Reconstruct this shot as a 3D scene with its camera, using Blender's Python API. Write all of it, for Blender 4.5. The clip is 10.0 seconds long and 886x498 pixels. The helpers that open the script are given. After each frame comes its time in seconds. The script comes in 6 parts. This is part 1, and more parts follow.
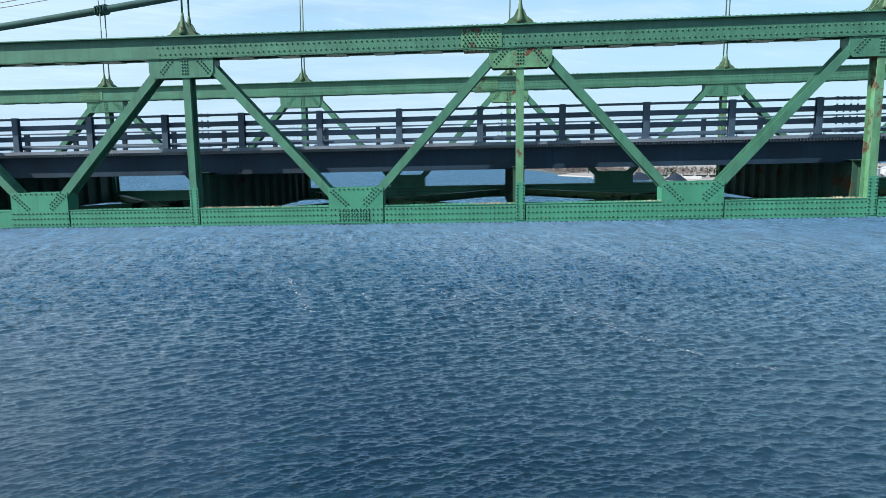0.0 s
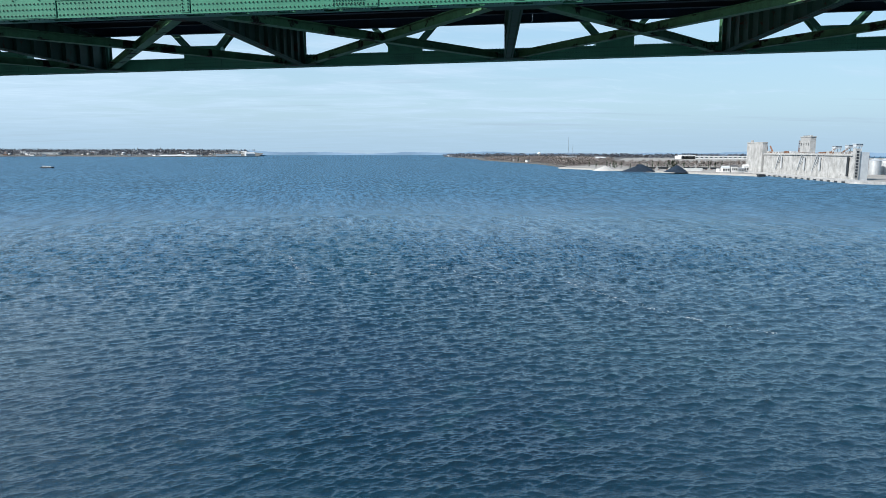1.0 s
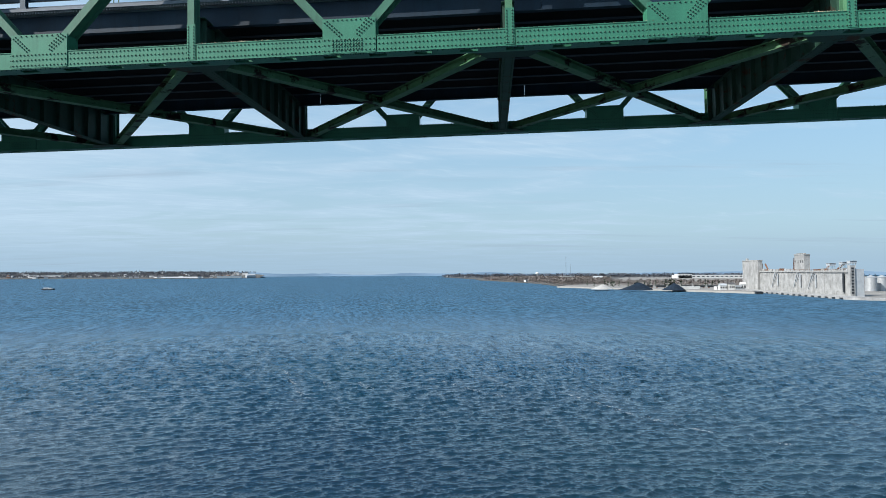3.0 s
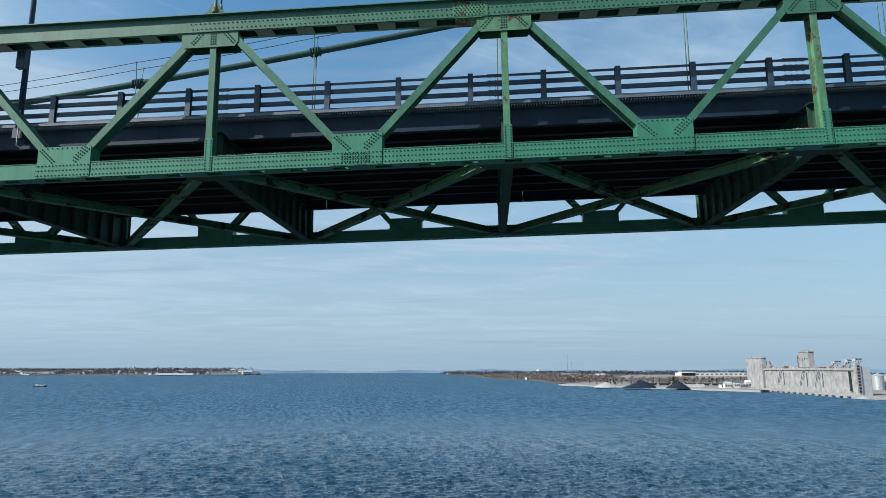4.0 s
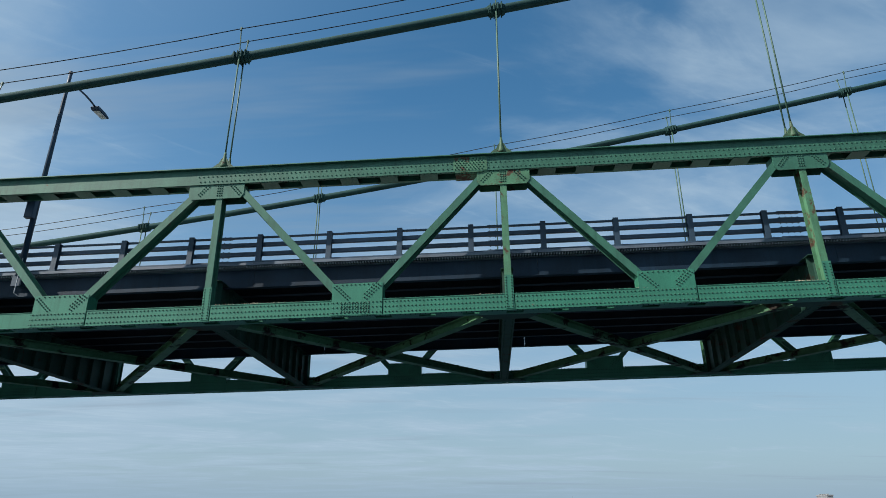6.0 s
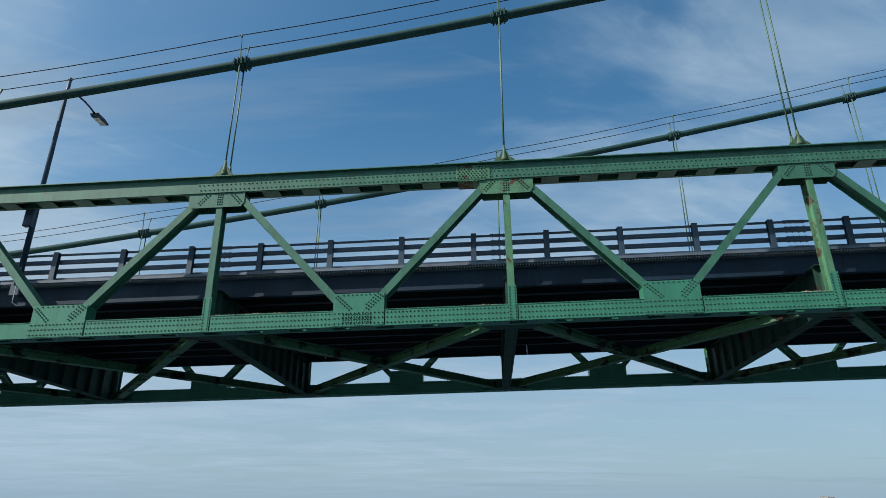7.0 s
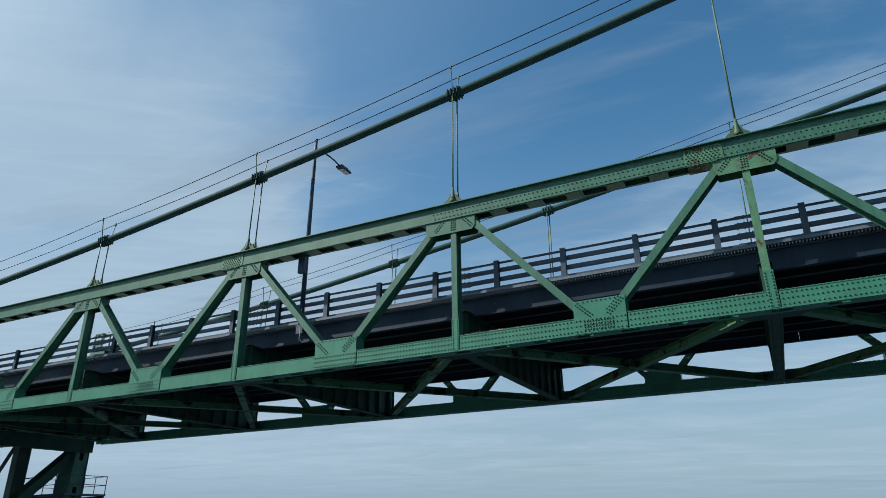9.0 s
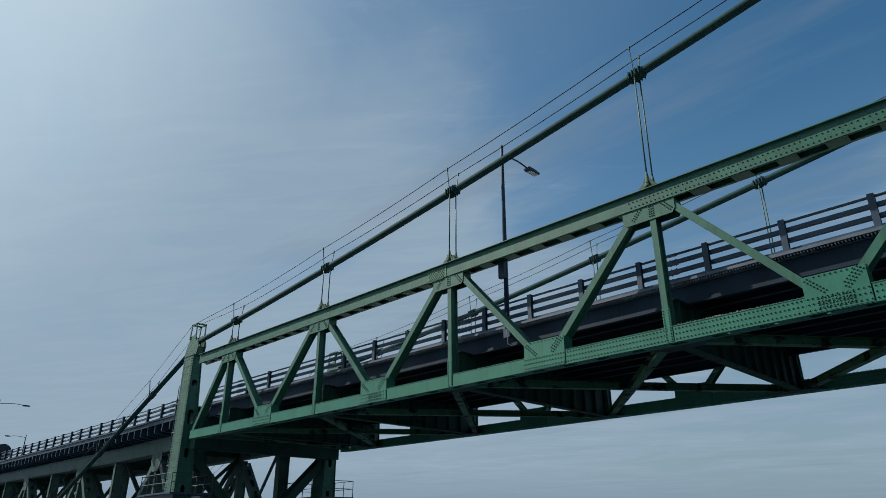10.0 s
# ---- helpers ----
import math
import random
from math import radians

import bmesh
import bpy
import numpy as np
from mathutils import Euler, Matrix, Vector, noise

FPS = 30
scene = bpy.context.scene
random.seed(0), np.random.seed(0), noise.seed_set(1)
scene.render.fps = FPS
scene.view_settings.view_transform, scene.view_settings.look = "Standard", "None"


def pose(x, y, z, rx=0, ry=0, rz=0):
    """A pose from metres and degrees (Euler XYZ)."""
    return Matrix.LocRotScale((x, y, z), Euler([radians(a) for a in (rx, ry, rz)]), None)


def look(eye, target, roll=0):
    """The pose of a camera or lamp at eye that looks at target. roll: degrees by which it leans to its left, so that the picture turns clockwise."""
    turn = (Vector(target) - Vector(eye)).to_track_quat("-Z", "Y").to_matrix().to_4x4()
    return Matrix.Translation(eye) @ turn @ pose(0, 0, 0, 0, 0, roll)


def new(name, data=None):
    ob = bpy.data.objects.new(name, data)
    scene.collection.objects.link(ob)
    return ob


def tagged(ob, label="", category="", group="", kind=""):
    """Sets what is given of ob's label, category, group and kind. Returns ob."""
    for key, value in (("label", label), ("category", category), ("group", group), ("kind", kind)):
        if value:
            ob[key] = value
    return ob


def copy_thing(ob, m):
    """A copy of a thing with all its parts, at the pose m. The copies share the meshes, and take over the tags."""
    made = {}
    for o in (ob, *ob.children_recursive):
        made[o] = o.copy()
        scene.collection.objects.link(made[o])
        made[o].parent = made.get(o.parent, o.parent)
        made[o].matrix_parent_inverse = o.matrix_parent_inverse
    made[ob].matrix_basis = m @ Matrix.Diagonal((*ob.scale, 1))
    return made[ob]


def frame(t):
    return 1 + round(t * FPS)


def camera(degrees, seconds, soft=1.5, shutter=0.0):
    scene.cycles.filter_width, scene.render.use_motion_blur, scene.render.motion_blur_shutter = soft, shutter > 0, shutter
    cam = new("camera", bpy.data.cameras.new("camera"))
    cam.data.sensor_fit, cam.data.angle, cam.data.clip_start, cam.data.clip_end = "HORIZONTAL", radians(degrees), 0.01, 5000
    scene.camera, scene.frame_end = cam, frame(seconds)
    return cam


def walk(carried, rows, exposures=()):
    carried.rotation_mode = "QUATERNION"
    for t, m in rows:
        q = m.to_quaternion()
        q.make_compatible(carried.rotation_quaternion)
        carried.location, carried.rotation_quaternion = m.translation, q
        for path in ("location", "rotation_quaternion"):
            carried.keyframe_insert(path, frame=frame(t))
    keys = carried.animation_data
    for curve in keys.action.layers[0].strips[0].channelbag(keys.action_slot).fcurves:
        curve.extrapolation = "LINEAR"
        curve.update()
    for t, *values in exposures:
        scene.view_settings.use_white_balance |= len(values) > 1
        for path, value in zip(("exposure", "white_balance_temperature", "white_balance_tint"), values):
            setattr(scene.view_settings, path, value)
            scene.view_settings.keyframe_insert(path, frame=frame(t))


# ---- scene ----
cam = camera(68.16, 10.0, soft=0.6)

# seconds, x, y, z, yaw, pitch, roll
PATH = [
    (0.0, -0.781, -17.924, 1.780, 4.201, -8.166, 0.011),
    (0.3, -0.814, -17.871, 0.173, 4.244, -8.279, 0.007),
    (0.5, -0.794, -17.912, -0.939, 4.228, -8.490, -0.316),
    (0.7, -0.828, -17.918, -2.099, 4.159, -8.575, -0.139),
    (1.0, -0.633, -18.278, -3.926, 4.253, -8.549, -0.089),
    (1.5, -0.573, -17.936, -5.756, 4.334, -8.388, -0.001),
    (2.0, -0.550, -17.843, -6.310, 4.322, -6.010, -0.065),
    (2.5, -0.545, -17.867, -6.327, 4.238, -2.149, 0.091),
    (4.0, -0.597, -18.599, -6.104, 4.131, 10.358, 0.107),
    (4.5, -0.554, -18.599, -5.983, 4.135, 14.450, -0.007),
    (5.0, -0.599, -18.566, -5.788, 4.050, 18.688, 0.020),
    (5.5, -0.618, -18.500, -5.672, 4.026, 21.721, -0.009),
    (7.0, -0.709, -18.331, -5.196, 4.082, 22.063, -0.065),
    (7.5, -0.719, -18.319, -5.146, 4.181, 22.168, -0.061),
    (8.0, -0.665, -18.364, -4.965, 8.536, 21.850, -0.125),
    (8.5, -0.564, -18.399, -4.910, 16.985, 21.835, -0.049),
    (9.0, -0.539, -18.416, -4.950, 26.123, 22.041, -0.049),
    (9.5, -0.466, -18.441, -4.878, 35.554, 21.847, -0.042),
    (10.0, -0.463, -18.314, -5.036, 44.738, 22.252, -0.342),
]
walk(cam, [(t, pose(x, y, z, 90 + p, r, w)) for t, x, y, z, w, p, r in PATH],
     exposures=[(0.0, 0.48), (0.5, 0.76), (1.0, 0.32), (1.5, -0.10), (2.0, -0.0), (2.5, 0.16), (4.5, -0.12), (7.5, -0.25), (8.5, -0.26), (9.2, -0.28), (10.0, -0.70)])

# ---------------------------------------------------------------- daylight
SUN_TURN, SUN_UP = 117.0, 42.0          # degrees left of north (+y), degrees above the horizon
world = bpy.data.worlds.new("sky")
scene.world = world
world.use_nodes = True
wn, wl = world.node_tree.nodes, world.node_tree.links
wn.clear()
w_out = wn.new("ShaderNodeOutputWorld")
w_bg = wn.new("ShaderNodeBackground")
w_bg.inputs["Strength"].default_value = 0.17
w_sky = wn.new("ShaderNodeTexSky")
w_sky.sky_type = "NISHITA"
w_sky.sun_disc = False
w_sky.sun_elevation = radians(SUN_UP)
w_sky.sun_rotation = radians(-SUN_TURN)
w_sky.air_density, w_sky.dust_density, w_sky.ozone_density = 1.0, 0.5, 1.4
w_geo = wn.new("ShaderNodeTexCoord")
w_split = wn.new("ShaderNodeSeparateXYZ")
wl.new(w_geo.outputs["Generated"], w_split.inputs[0])
# thin cirrus: noise on a flat layer high above
w_h = wn.new("ShaderNodeMath"); w_h.operation = "MAXIMUM"; w_h.inputs[1].default_value = 0.0
wl.new(w_split.outputs["Z"], w_h.inputs[0])
w_h2 = wn.new("ShaderNodeMath"); w_h2.operation = "ADD"; w_h2.inputs[1].default_value = 0.06
wl.new(w_h.outputs[0], w_h2.inputs[0])
w_dx = wn.new("ShaderNodeMath"); w_dx.operation = "DIVIDE"
w_dy = wn.new("ShaderNodeMath"); w_dy.operation = "DIVIDE"
wl.new(w_split.outputs["X"], w_dx.inputs[0]); wl.new(w_h2.outputs[0], w_dx.inputs[1])
wl.new(w_split.outputs["Y"], w_dy.inputs[0]); wl.new(w_h2.outputs[0], w_dy.inputs[1])
w_flat = wn.new("ShaderNodeCombineXYZ")
wl.new(w_dx.outputs[0], w_flat.inputs[0]); wl.new(w_dy.outputs[0], w_flat.inputs[1])
w_map = wn.new("ShaderNodeMapping")
w_map.inputs["Rotation"].default_value[2] = radians(25)
w_map.inputs["Scale"].default_value = (0.55, 1.0, 1.0)
wl.new(w_flat.outputs[0], w_map.inputs[0])
w_n1 = wn.new("ShaderNodeTexNoise")
w_n1.inputs["Scale"].default_value = 1.7
w_n1.inputs["Detail"].default_value = 7.0
w_n1.inputs["Roughness"].default_value = 0.56
w_n1.inputs["Distortion"].default_value = 0.5
wl.new(w_map.outputs[0], w_n1.inputs["Vector"])
# clear gaps (-) and thicker veils (+): degrees left of north, degrees up, reach, weight
w_dens = w_n1.outputs["Fac"]
for az, el, reach, weight in ((23, 41, 15, -0.15), (-14, 37, 10, -0.09), (17, 30, 9, -0.07), (43, 40, 17, -0.17), (-27, 10, 11, -0.16), (-8, 41, 5, 0.10),
                              (-27, 34, 5, 0.05), (36, 24, 13, 0.13), (-19, 22, 9, 0.08), (68, 24, 24, 0.04), (66, 10, 24, 0.20)):
    w_c = wn.new("ShaderNodeVectorMath"); w_c.operation = "DOT_PRODUCT"
    w_c.inputs[1].default_value = (-math.sin(radians(az)) * math.cos(radians(el)), math.cos(radians(az)) * math.cos(radians(el)), math.sin(radians(el)))
    wl.new(w_geo.outputs["Generated"], w_c.inputs[0])
    w_g = wn.new("ShaderNodeMapRange"); w_g.interpolation_type = "SMOOTHSTEP"
    w_g.inputs["From Min"].default_value, w_g.inputs["From Max"].default_value = math.cos(radians(reach * 1.9)), 1.0
    w_g.inputs["To Min"].default_value, w_g.inputs["To Max"].default_value = 0.0, weight
    wl.new(w_c.outputs["Value"], w_g.inputs["Value"])
    w_s = wn.new("ShaderNodeMath"); w_s.operation = "ADD"
    wl.new(w_dens, w_s.inputs[0]); wl.new(w_g.outputs[0], w_s.inputs[1])
    w_dens = w_s.outputs[0]
w_ramp = wn.new("ShaderNodeMapRange")
w_ramp.interpolation_type = "SMOOTHSTEP"
w_ramp.inputs["From Min"].default_value, w_ramp.inputs["From Max"].default_value = 0.36, 0.72
w_ramp.inputs["To Min"].default_value, w_ramp.inputs["To Max"].default_value = 0.0, 0.80
wl.new(w_dens, w_ramp.inputs["Value"])
# torn fibres of ice cloud
w_fm = wn.new("ShaderNodeMapping"); w_fm.vector_type = "TEXTURE"
w_fm.inputs["Rotation"].default_value[2] = radians(35)
w_fm.inputs["Scale"].default_value = (0.55, 0.14, 1.0)
wl.new(w_flat.outputs[0], w_fm.inputs[0])
w_fn = wn.new("ShaderNodeTexNoise")
w_fn.inputs["Scale"].default_value, w_fn.inputs["Detail"].default_value, w_fn.inputs["Roughness"].default_value, w_fn.inputs["Distortion"].default_value = 1.0, 8.0, 0.62, 1.2
wl.new(w_fm.outputs[0], w_fn.inputs["Vector"])
w_fsum = wn.new("ShaderNodeMath"); w_fsum.operation = "MULTIPLY_ADD"; w_fsum.inputs[1].default_value = 0.55
wl.new(w_dens, w_fsum.inputs[0]); wl.new(w_fn.outputs["Fac"], w_fsum.inputs[2])
w_fib = wn.new("ShaderNodeMapRange")
w_fib.interpolation_type = "SMOOTHSTEP"
w_fib.inputs["From Min"].default_value, w_fib.inputs["From Max"].default_value = 0.76, 1.12
w_fib.inputs["To Min"].default_value, w_fib.inputs["To Max"].default_value = 0.0, 0.32
wl.new(w_fsum.outputs[0], w_fib.inputs["Value"])
# haze: more near the horizon and towards the sun
w_sun = wn.new("ShaderNodeVectorMath"); w_sun.operation = "DOT_PRODUCT"
w_sun.inputs[1].default_value = (-math.sin(radians(SUN_TURN)) * math.cos(radians(SUN_UP)),
                                 math.cos(radians(SUN_TURN)) * math.cos(radians(SUN_UP)), math.sin(radians(SUN_UP)))
wl.new(w_geo.outputs["Generated"], w_sun.inputs[0])
w_near = wn.new("ShaderNodeMapRange")
w_near.interpolation_type = "SMOOTHSTEP"
w_near.inputs["From Min"].default_value, w_near.inputs["From Max"].default_value = 0.68, 1.02
w_near.inputs["To Min"].default_value, w_near.inputs["To Max"].default_value = 0.0, 0.9
wl.new(w_sun.outputs["Value"], w_near.inputs["Value"])
w_veil = wn.new("ShaderNodeMapRange")
w_veil.interpolation_type = "SMOOTHSTEP"
w_veil.inputs["From Min"].default_value, w_veil.inputs["From Max"].default_value = 0.20, 0.95
w_veil.inputs["To Min"].default_value, w_veil.inputs["To Max"].default_value = 0.0, 0.44
wl.new(w_sun.outputs["Value"], w_veil.inputs["Value"])
w_low = wn.new("ShaderNodeMapRange")
w_low.interpolation_type = "SMOOTHSTEP"
w_low.inputs["From Min"].default_value, w_low.inputs["From Max"].default_value = -0.05, 0.60
w_low.inputs["To Min"].default_value, w_low.inputs["To Max"].default_value = 0.94, 0.0
wl.new(w_split.outputs["Z"], w_low.inputs["Value"])
# clear blue gaps drawn out between the low cloud streaks
w_wm = wn.new("ShaderNodeMapping")
w_wm.inputs["Rotation"].default_value[2] = radians(8)
w_wm.inputs["Location"].default_value = (3.1, 1.4, 0)
w_wm.inputs["Scale"].default_value = (0.16, 0.95, 1.0)
wl.new(w_flat.outputs[0], w_wm.inputs[0])
w_wn = wn.new("ShaderNodeTexNoise")
w_wn.inputs["Scale"].default_value, w_wn.inputs["Detail"].default_value, w_wn.inputs["Roughness"].default_value = 1.3, 6.0, 0.6
wl.new(w_wm.outputs[0], w_wn.inputs["Vector"])
w_wisp = wn.new("ShaderNodeMapRange")
w_wisp.interpolation_type = "SMOOTHSTEP"
w_wisp.inputs["From Min"].default_value, w_wisp.inputs["From Max"].default_value = 0.56, 0.72
w_wisp.inputs["To Min"].default_value, w_wisp.inputs["To Max"].default_value = 0.0, 0.55
wl.new(w_wn.outputs["Fac"], w_wisp.inputs["Value"])
# clear blue air in the lowest few degrees
w_hor = wn.new("ShaderNodeMapRange")
w_hor.interpolation_type = "SMOOTHSTEP"
w_hor.inputs["From Min"].default_value, w_hor.inputs["From Max"].default_value = 0.0, 0.075
w_hor.inputs["To Min"].default_value, w_hor.inputs["To Max"].default_value = 0.80, 0.0
wl.new(w_split.outputs["Z"], w_hor.inputs["Value"])
w_tint = wn.new("ShaderNodeMix"); w_tint.data_type = "RGBA"; w_tint.blend_type = "MULTIPLY"
w_tint.inputs["Factor"].default_value = 1.0
w_tint.inputs["B"].default_value = (0.44, 0.85, 0.97, 1)
wl.new(w_sky.outputs[0], w_tint.inputs["A"])
colour = w_tint.outputs["Result"]
for fac, tone in ((w_low, (2.45, 3.16, 3.82)), (w_ramp, (2.72, 3.68, 4.62)), (w_fib, (3.5, 4.5, 5.3)), (w_veil, (2.95, 3.85, 4.75)), (w_hor, (1.95, 2.85, 3.70)), (w_wisp, (1.95, 2.6, 3.3)), (w_near, (5.9, 7.2, 8.1))):
    w_mix = wn.new("ShaderNodeMix"); w_mix.data_type = "RGBA"
    w_mix.inputs["B"].default_value = (*tone, 1)
    wl.new(fac.outputs[0], w_mix.inputs["Factor"])
    wl.new(colour, w_mix.inputs["A"])
    colour = w_mix.outputs["Result"]
wl.new(colour, w_bg.inputs["Color"])
wl.new(w_bg.outputs[0], w_out.inputs[0])

sun = new("sun", bpy.data.lights.new("sun", "SUN"))
sun.data.energy, sun.data.angle, sun.data.color = 7.5, radians(0.6), (1.0, 0.97, 0.92)
sun.matrix_world = look((0, 0, 0), tuple(-c for c in w_sun.inputs[1].default_value))

# ---------------------------------------------------------------- materials
def surface(name, base, rough=0.5, metal=0.0, tint=0.25, grain=(3.0, 40.0), bump=0.15, bump_dist=0.01,
            rust=0.0, rust_colour=(0.11, 0.045, 0.02), rust_scale=1.3, streak=0.0, streak_scale=7.0, island=0.0, spec=0.5):
    """Painted or raw surface: two scales of colour change, fine relief, optional rust patches and run-off streaks."""
    m = bpy.data.materials.new(name)
    m.use_nodes = True
    n, l = m.node_tree.nodes, m.node_tree.links
    b = n["Principled BSDF"]
    b.inputs["Roughness"].default_value = rough
    b.inputs["Metallic"].default_value = metal
    b.inputs["Specular IOR Level"].default_value = spec
    co = n.new("ShaderNodeTexCoord")
    n1 = n.new("ShaderNodeTexNoise"); n1.inputs["Scale"].default_value = grain[0]; n1.inputs["Detail"].default_value = 5
    n2 = n.new("ShaderNodeTexNoise"); n2.inputs["Scale"].default_value = grain[1]; n2.inputs["Detail"].default_value = 4
    l.new(co.outputs["Object"], n1.inputs["Vector"]); l.new(co.outputs["Object"], n2.inputs["Vector"])
    add = n.new("ShaderNodeMath"); add.operation = "MULTIPLY_ADD"
    l.new(n2.outputs["Fac"], add.inputs[0]); add.inputs[1].default_value = 0.5; l.new(n1.outputs["Fac"], add.inputs[2])
    rng = n.new("ShaderNodeMapRange")
    rng.inputs["From Min"].default_value, rng.inputs["From Max"].default_value = 0.45, 1.05
    rng.inputs["To Min"].default_value, rng.inputs["To Max"].default_value = 1 - tint, 1 + tint
    l.new(add.outputs[0], rng.inputs["Value"])
    mul = n.new("ShaderNodeVectorMath"); mul.operation = "SCALE"
    mul.inputs[0].default_value = base
    l.new(rng.outputs[0], mul.inputs["Scale"])
    colour = mul.outputs[0]
    if streak:
        mp = n.new("ShaderNodeMapping"); mp.inputs["Scale"].default_value = (1.0, 1.0, 0.06)
        l.new(co.outputs["Object"], mp.inputs[0])
        n3 = n.new("ShaderNodeTexNoise"); n3.inputs["Scale"].default_value = streak_scale; n3.inputs["Detail"].default_value = 5
        l.new(mp.outputs[0], n3.inputs["Vector"])
        r3 = n.new("ShaderNodeMapRange")
        r3.inputs["From Min"].default_value, r3.inputs["From Max"].default_value = 0.5, 0.75
        r3.inputs["To Min"].default_value, r3.inputs["To Max"].default_value = 0.0, streak
        l.new(n3.outputs["Fac"], r3.inputs["Value"])
        mx = n.new("ShaderNodeMix"); mx.data_type = "RGBA"
        l.new(r3.outputs[0], mx.inputs["Factor"]); l.new(colour, mx.inputs["A"])
        mx.inputs["B"].default_value = (*[c * 0.45 for c in base], 1)
        colour = mx.outputs["Result"]
    if rust:
        n4 = n.new("ShaderNodeTexNoise"); n4.inputs["Scale"].default_value = rust_scale; n4.inputs["Detail"].default_value = 9
        n4.inputs["Roughness"].default_value = 0.68
        l.new(co.outputs["Object"], n4.inputs["Vector"])
        r4 = n.new("ShaderNodeMapRange")
        r4.inputs["From Min"].default_value, r4.inputs["From Max"].default_value = 0.74 - rust, 0.79 - rust
        l.new(n4.outputs["Fac"], r4.inputs["Value"])
        mx = n.new("ShaderNodeMix"); mx.data_type = "RGBA"
        l.new(r4.outputs[0], mx.inputs["Factor"]); l.new(colour, mx.inputs["A"])
        mx.inputs["B"].default_value = (*rust_colour, 1)
        colour = mx.outputs["Result"]
        rr = n.new("ShaderNodeMapRange")
        rr.inputs["To Min"].default_value, rr.inputs["To Max"].default_value = rough, 0.9
        l.new(r4.outputs[0], rr.inputs["Value"]); l.new(rr.outputs[0], b.inputs["Roughness"])
    if island:
        gi = n.new("ShaderNodeNewGeometry")
        ri = n.new("ShaderNodeMapRange")
        ri.inputs["To Min"].default_value, ri.inputs["To Max"].default_value = 1 - island, 1 + island
        l.new(gi.outputs["Random Per Island"], ri.inputs["Value"])
        sc = n.new("ShaderNodeVectorMath"); sc.operation = "SCALE"
        l.new(colour, sc.inputs[0]); l.new(ri.outputs[0], sc.inputs["Scale"])
        colour = sc.outputs[0]
    l.new(colour, b.inputs["Base Color"])
    if bump:
        bp = n.new("ShaderNodeBump"); bp.inputs["Strength"].default_value = bump; bp.inputs["Distance"].default_value = bump_dist
        l.new(add.outputs[0], bp.inputs["Height"]); l.new(bp.outputs[0], b.inputs["Normal"])
    return m


GREEN = surface("green_bridge_paint", (0.041, 0.132, 0.086), 0.5, tint=0.28, grain=(1.6, 30), bump=0.15, rust=0.10, rust_colour=(0.16, 0.075, 0.05), rust_scale=2.1, streak=0.5, spec=0.35)
GREEN_WORN = surface("worn_green_paint", (0.072, 0.185, 0.100), 0.55, tint=0.35, grain=(2.2, 26), bump=0.25, rust=0.185, rust_colour=(0.085, 0.042, 0.026), rust_scale=1.9, streak=0.6, spec=0.35)
BRACE = surface("flaking_green_paint", (0.058, 0.150, 0.070), 0.55, tint=0.35, grain=(2.2, 26), bump=0.3, rust=0.20, rust_colour=(0.018, 0.012, 0.009), rust_scale=1.1, streak=0.4, spec=0.3)
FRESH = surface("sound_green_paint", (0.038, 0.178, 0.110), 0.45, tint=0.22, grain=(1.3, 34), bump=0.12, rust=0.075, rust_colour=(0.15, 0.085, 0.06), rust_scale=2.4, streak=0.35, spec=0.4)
SOCKET = surface("olive_cast_steel", (0.050, 0.098, 0.052), 0.6, tint=0.4, grain=(5, 40), bump=0.4, rust=0.16, rust_colour=(0.05, 0.03, 0.02), rust_scale=6, spec=0.3)
# darker than the plates: dirt rings and the heads' shade share this colour
RIVET = surface("rivet_grime_shade_green_paint", (0.022, 0.082, 0.054), 0.6, tint=0.3, bump=0, island=0.4, spec=0.25)
# bridge green with the underside's shade put into its base; rust and streaks on top
UNDER = surface("underside_shade_green_paint", (0.012, 0.052, 0.033), 0.7, tint=0.35, grain=(1.2, 22), bump=0.2, rust=0.17, rust_colour=(0.05, 0.025, 0.012), streak=0.4)
SLATE = surface("slate_blue_steel_paint", (0.030, 0.056, 0.086), 0.5, tint=0.35, grain=(1.5, 30), bump=0.1, streak=0.4)
CURB = surface("worn_grey_curb_steel", (0.105, 0.128, 0.160), 0.6, tint=0.35, grain=(1.5, 30), bump=0.15, streak=0.3)
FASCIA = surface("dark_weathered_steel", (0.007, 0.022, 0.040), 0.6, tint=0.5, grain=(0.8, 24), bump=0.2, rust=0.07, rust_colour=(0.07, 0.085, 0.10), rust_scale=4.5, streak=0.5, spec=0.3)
GALV = surface("galvanised_steel", (0.30, 0.31, 0.33), 0.45, metal=0.6, tint=0.2, grain=(4, 60), bump=0.05)
# steel made near black: the shade below the deck is part of this colour
STRINGER = surface("shade_dark_stringer_steel", (0.007, 0.011, 0.019), 0.6, tint=0.3, grain=(1, 20), bump=0.15)
DECK = surface("deck_concrete", (0.24, 0.235, 0.22), 0.9, tint=0.2, grain=(0.7, 30), bump=0.3)
ROPE = surface("suspender_rope_paint", (0.045, 0.10, 0.062), 0.55, tint=0.2, grain=(3, 60), bump=0.3)
# cable green lowered so the colour carries the cable's shaded underside
CABLE = surface("shade_dark_cable_green_paint", (0.020, 0.058, 0.054), 0.8, tint=0.3, grain=(1.2, 40), bump=0.25, streak=0.4, spec=0.2)
WIRE = surface("dark_wire_rope", (0.03, 0.035, 0.04), 0.5, metal=0.5, tint=0.2, bump=0)
POLE = surface("dark_lamp_pole_steel", (0.012, 0.034, 0.066), 0.55, tint=0.2, bump=0.05)
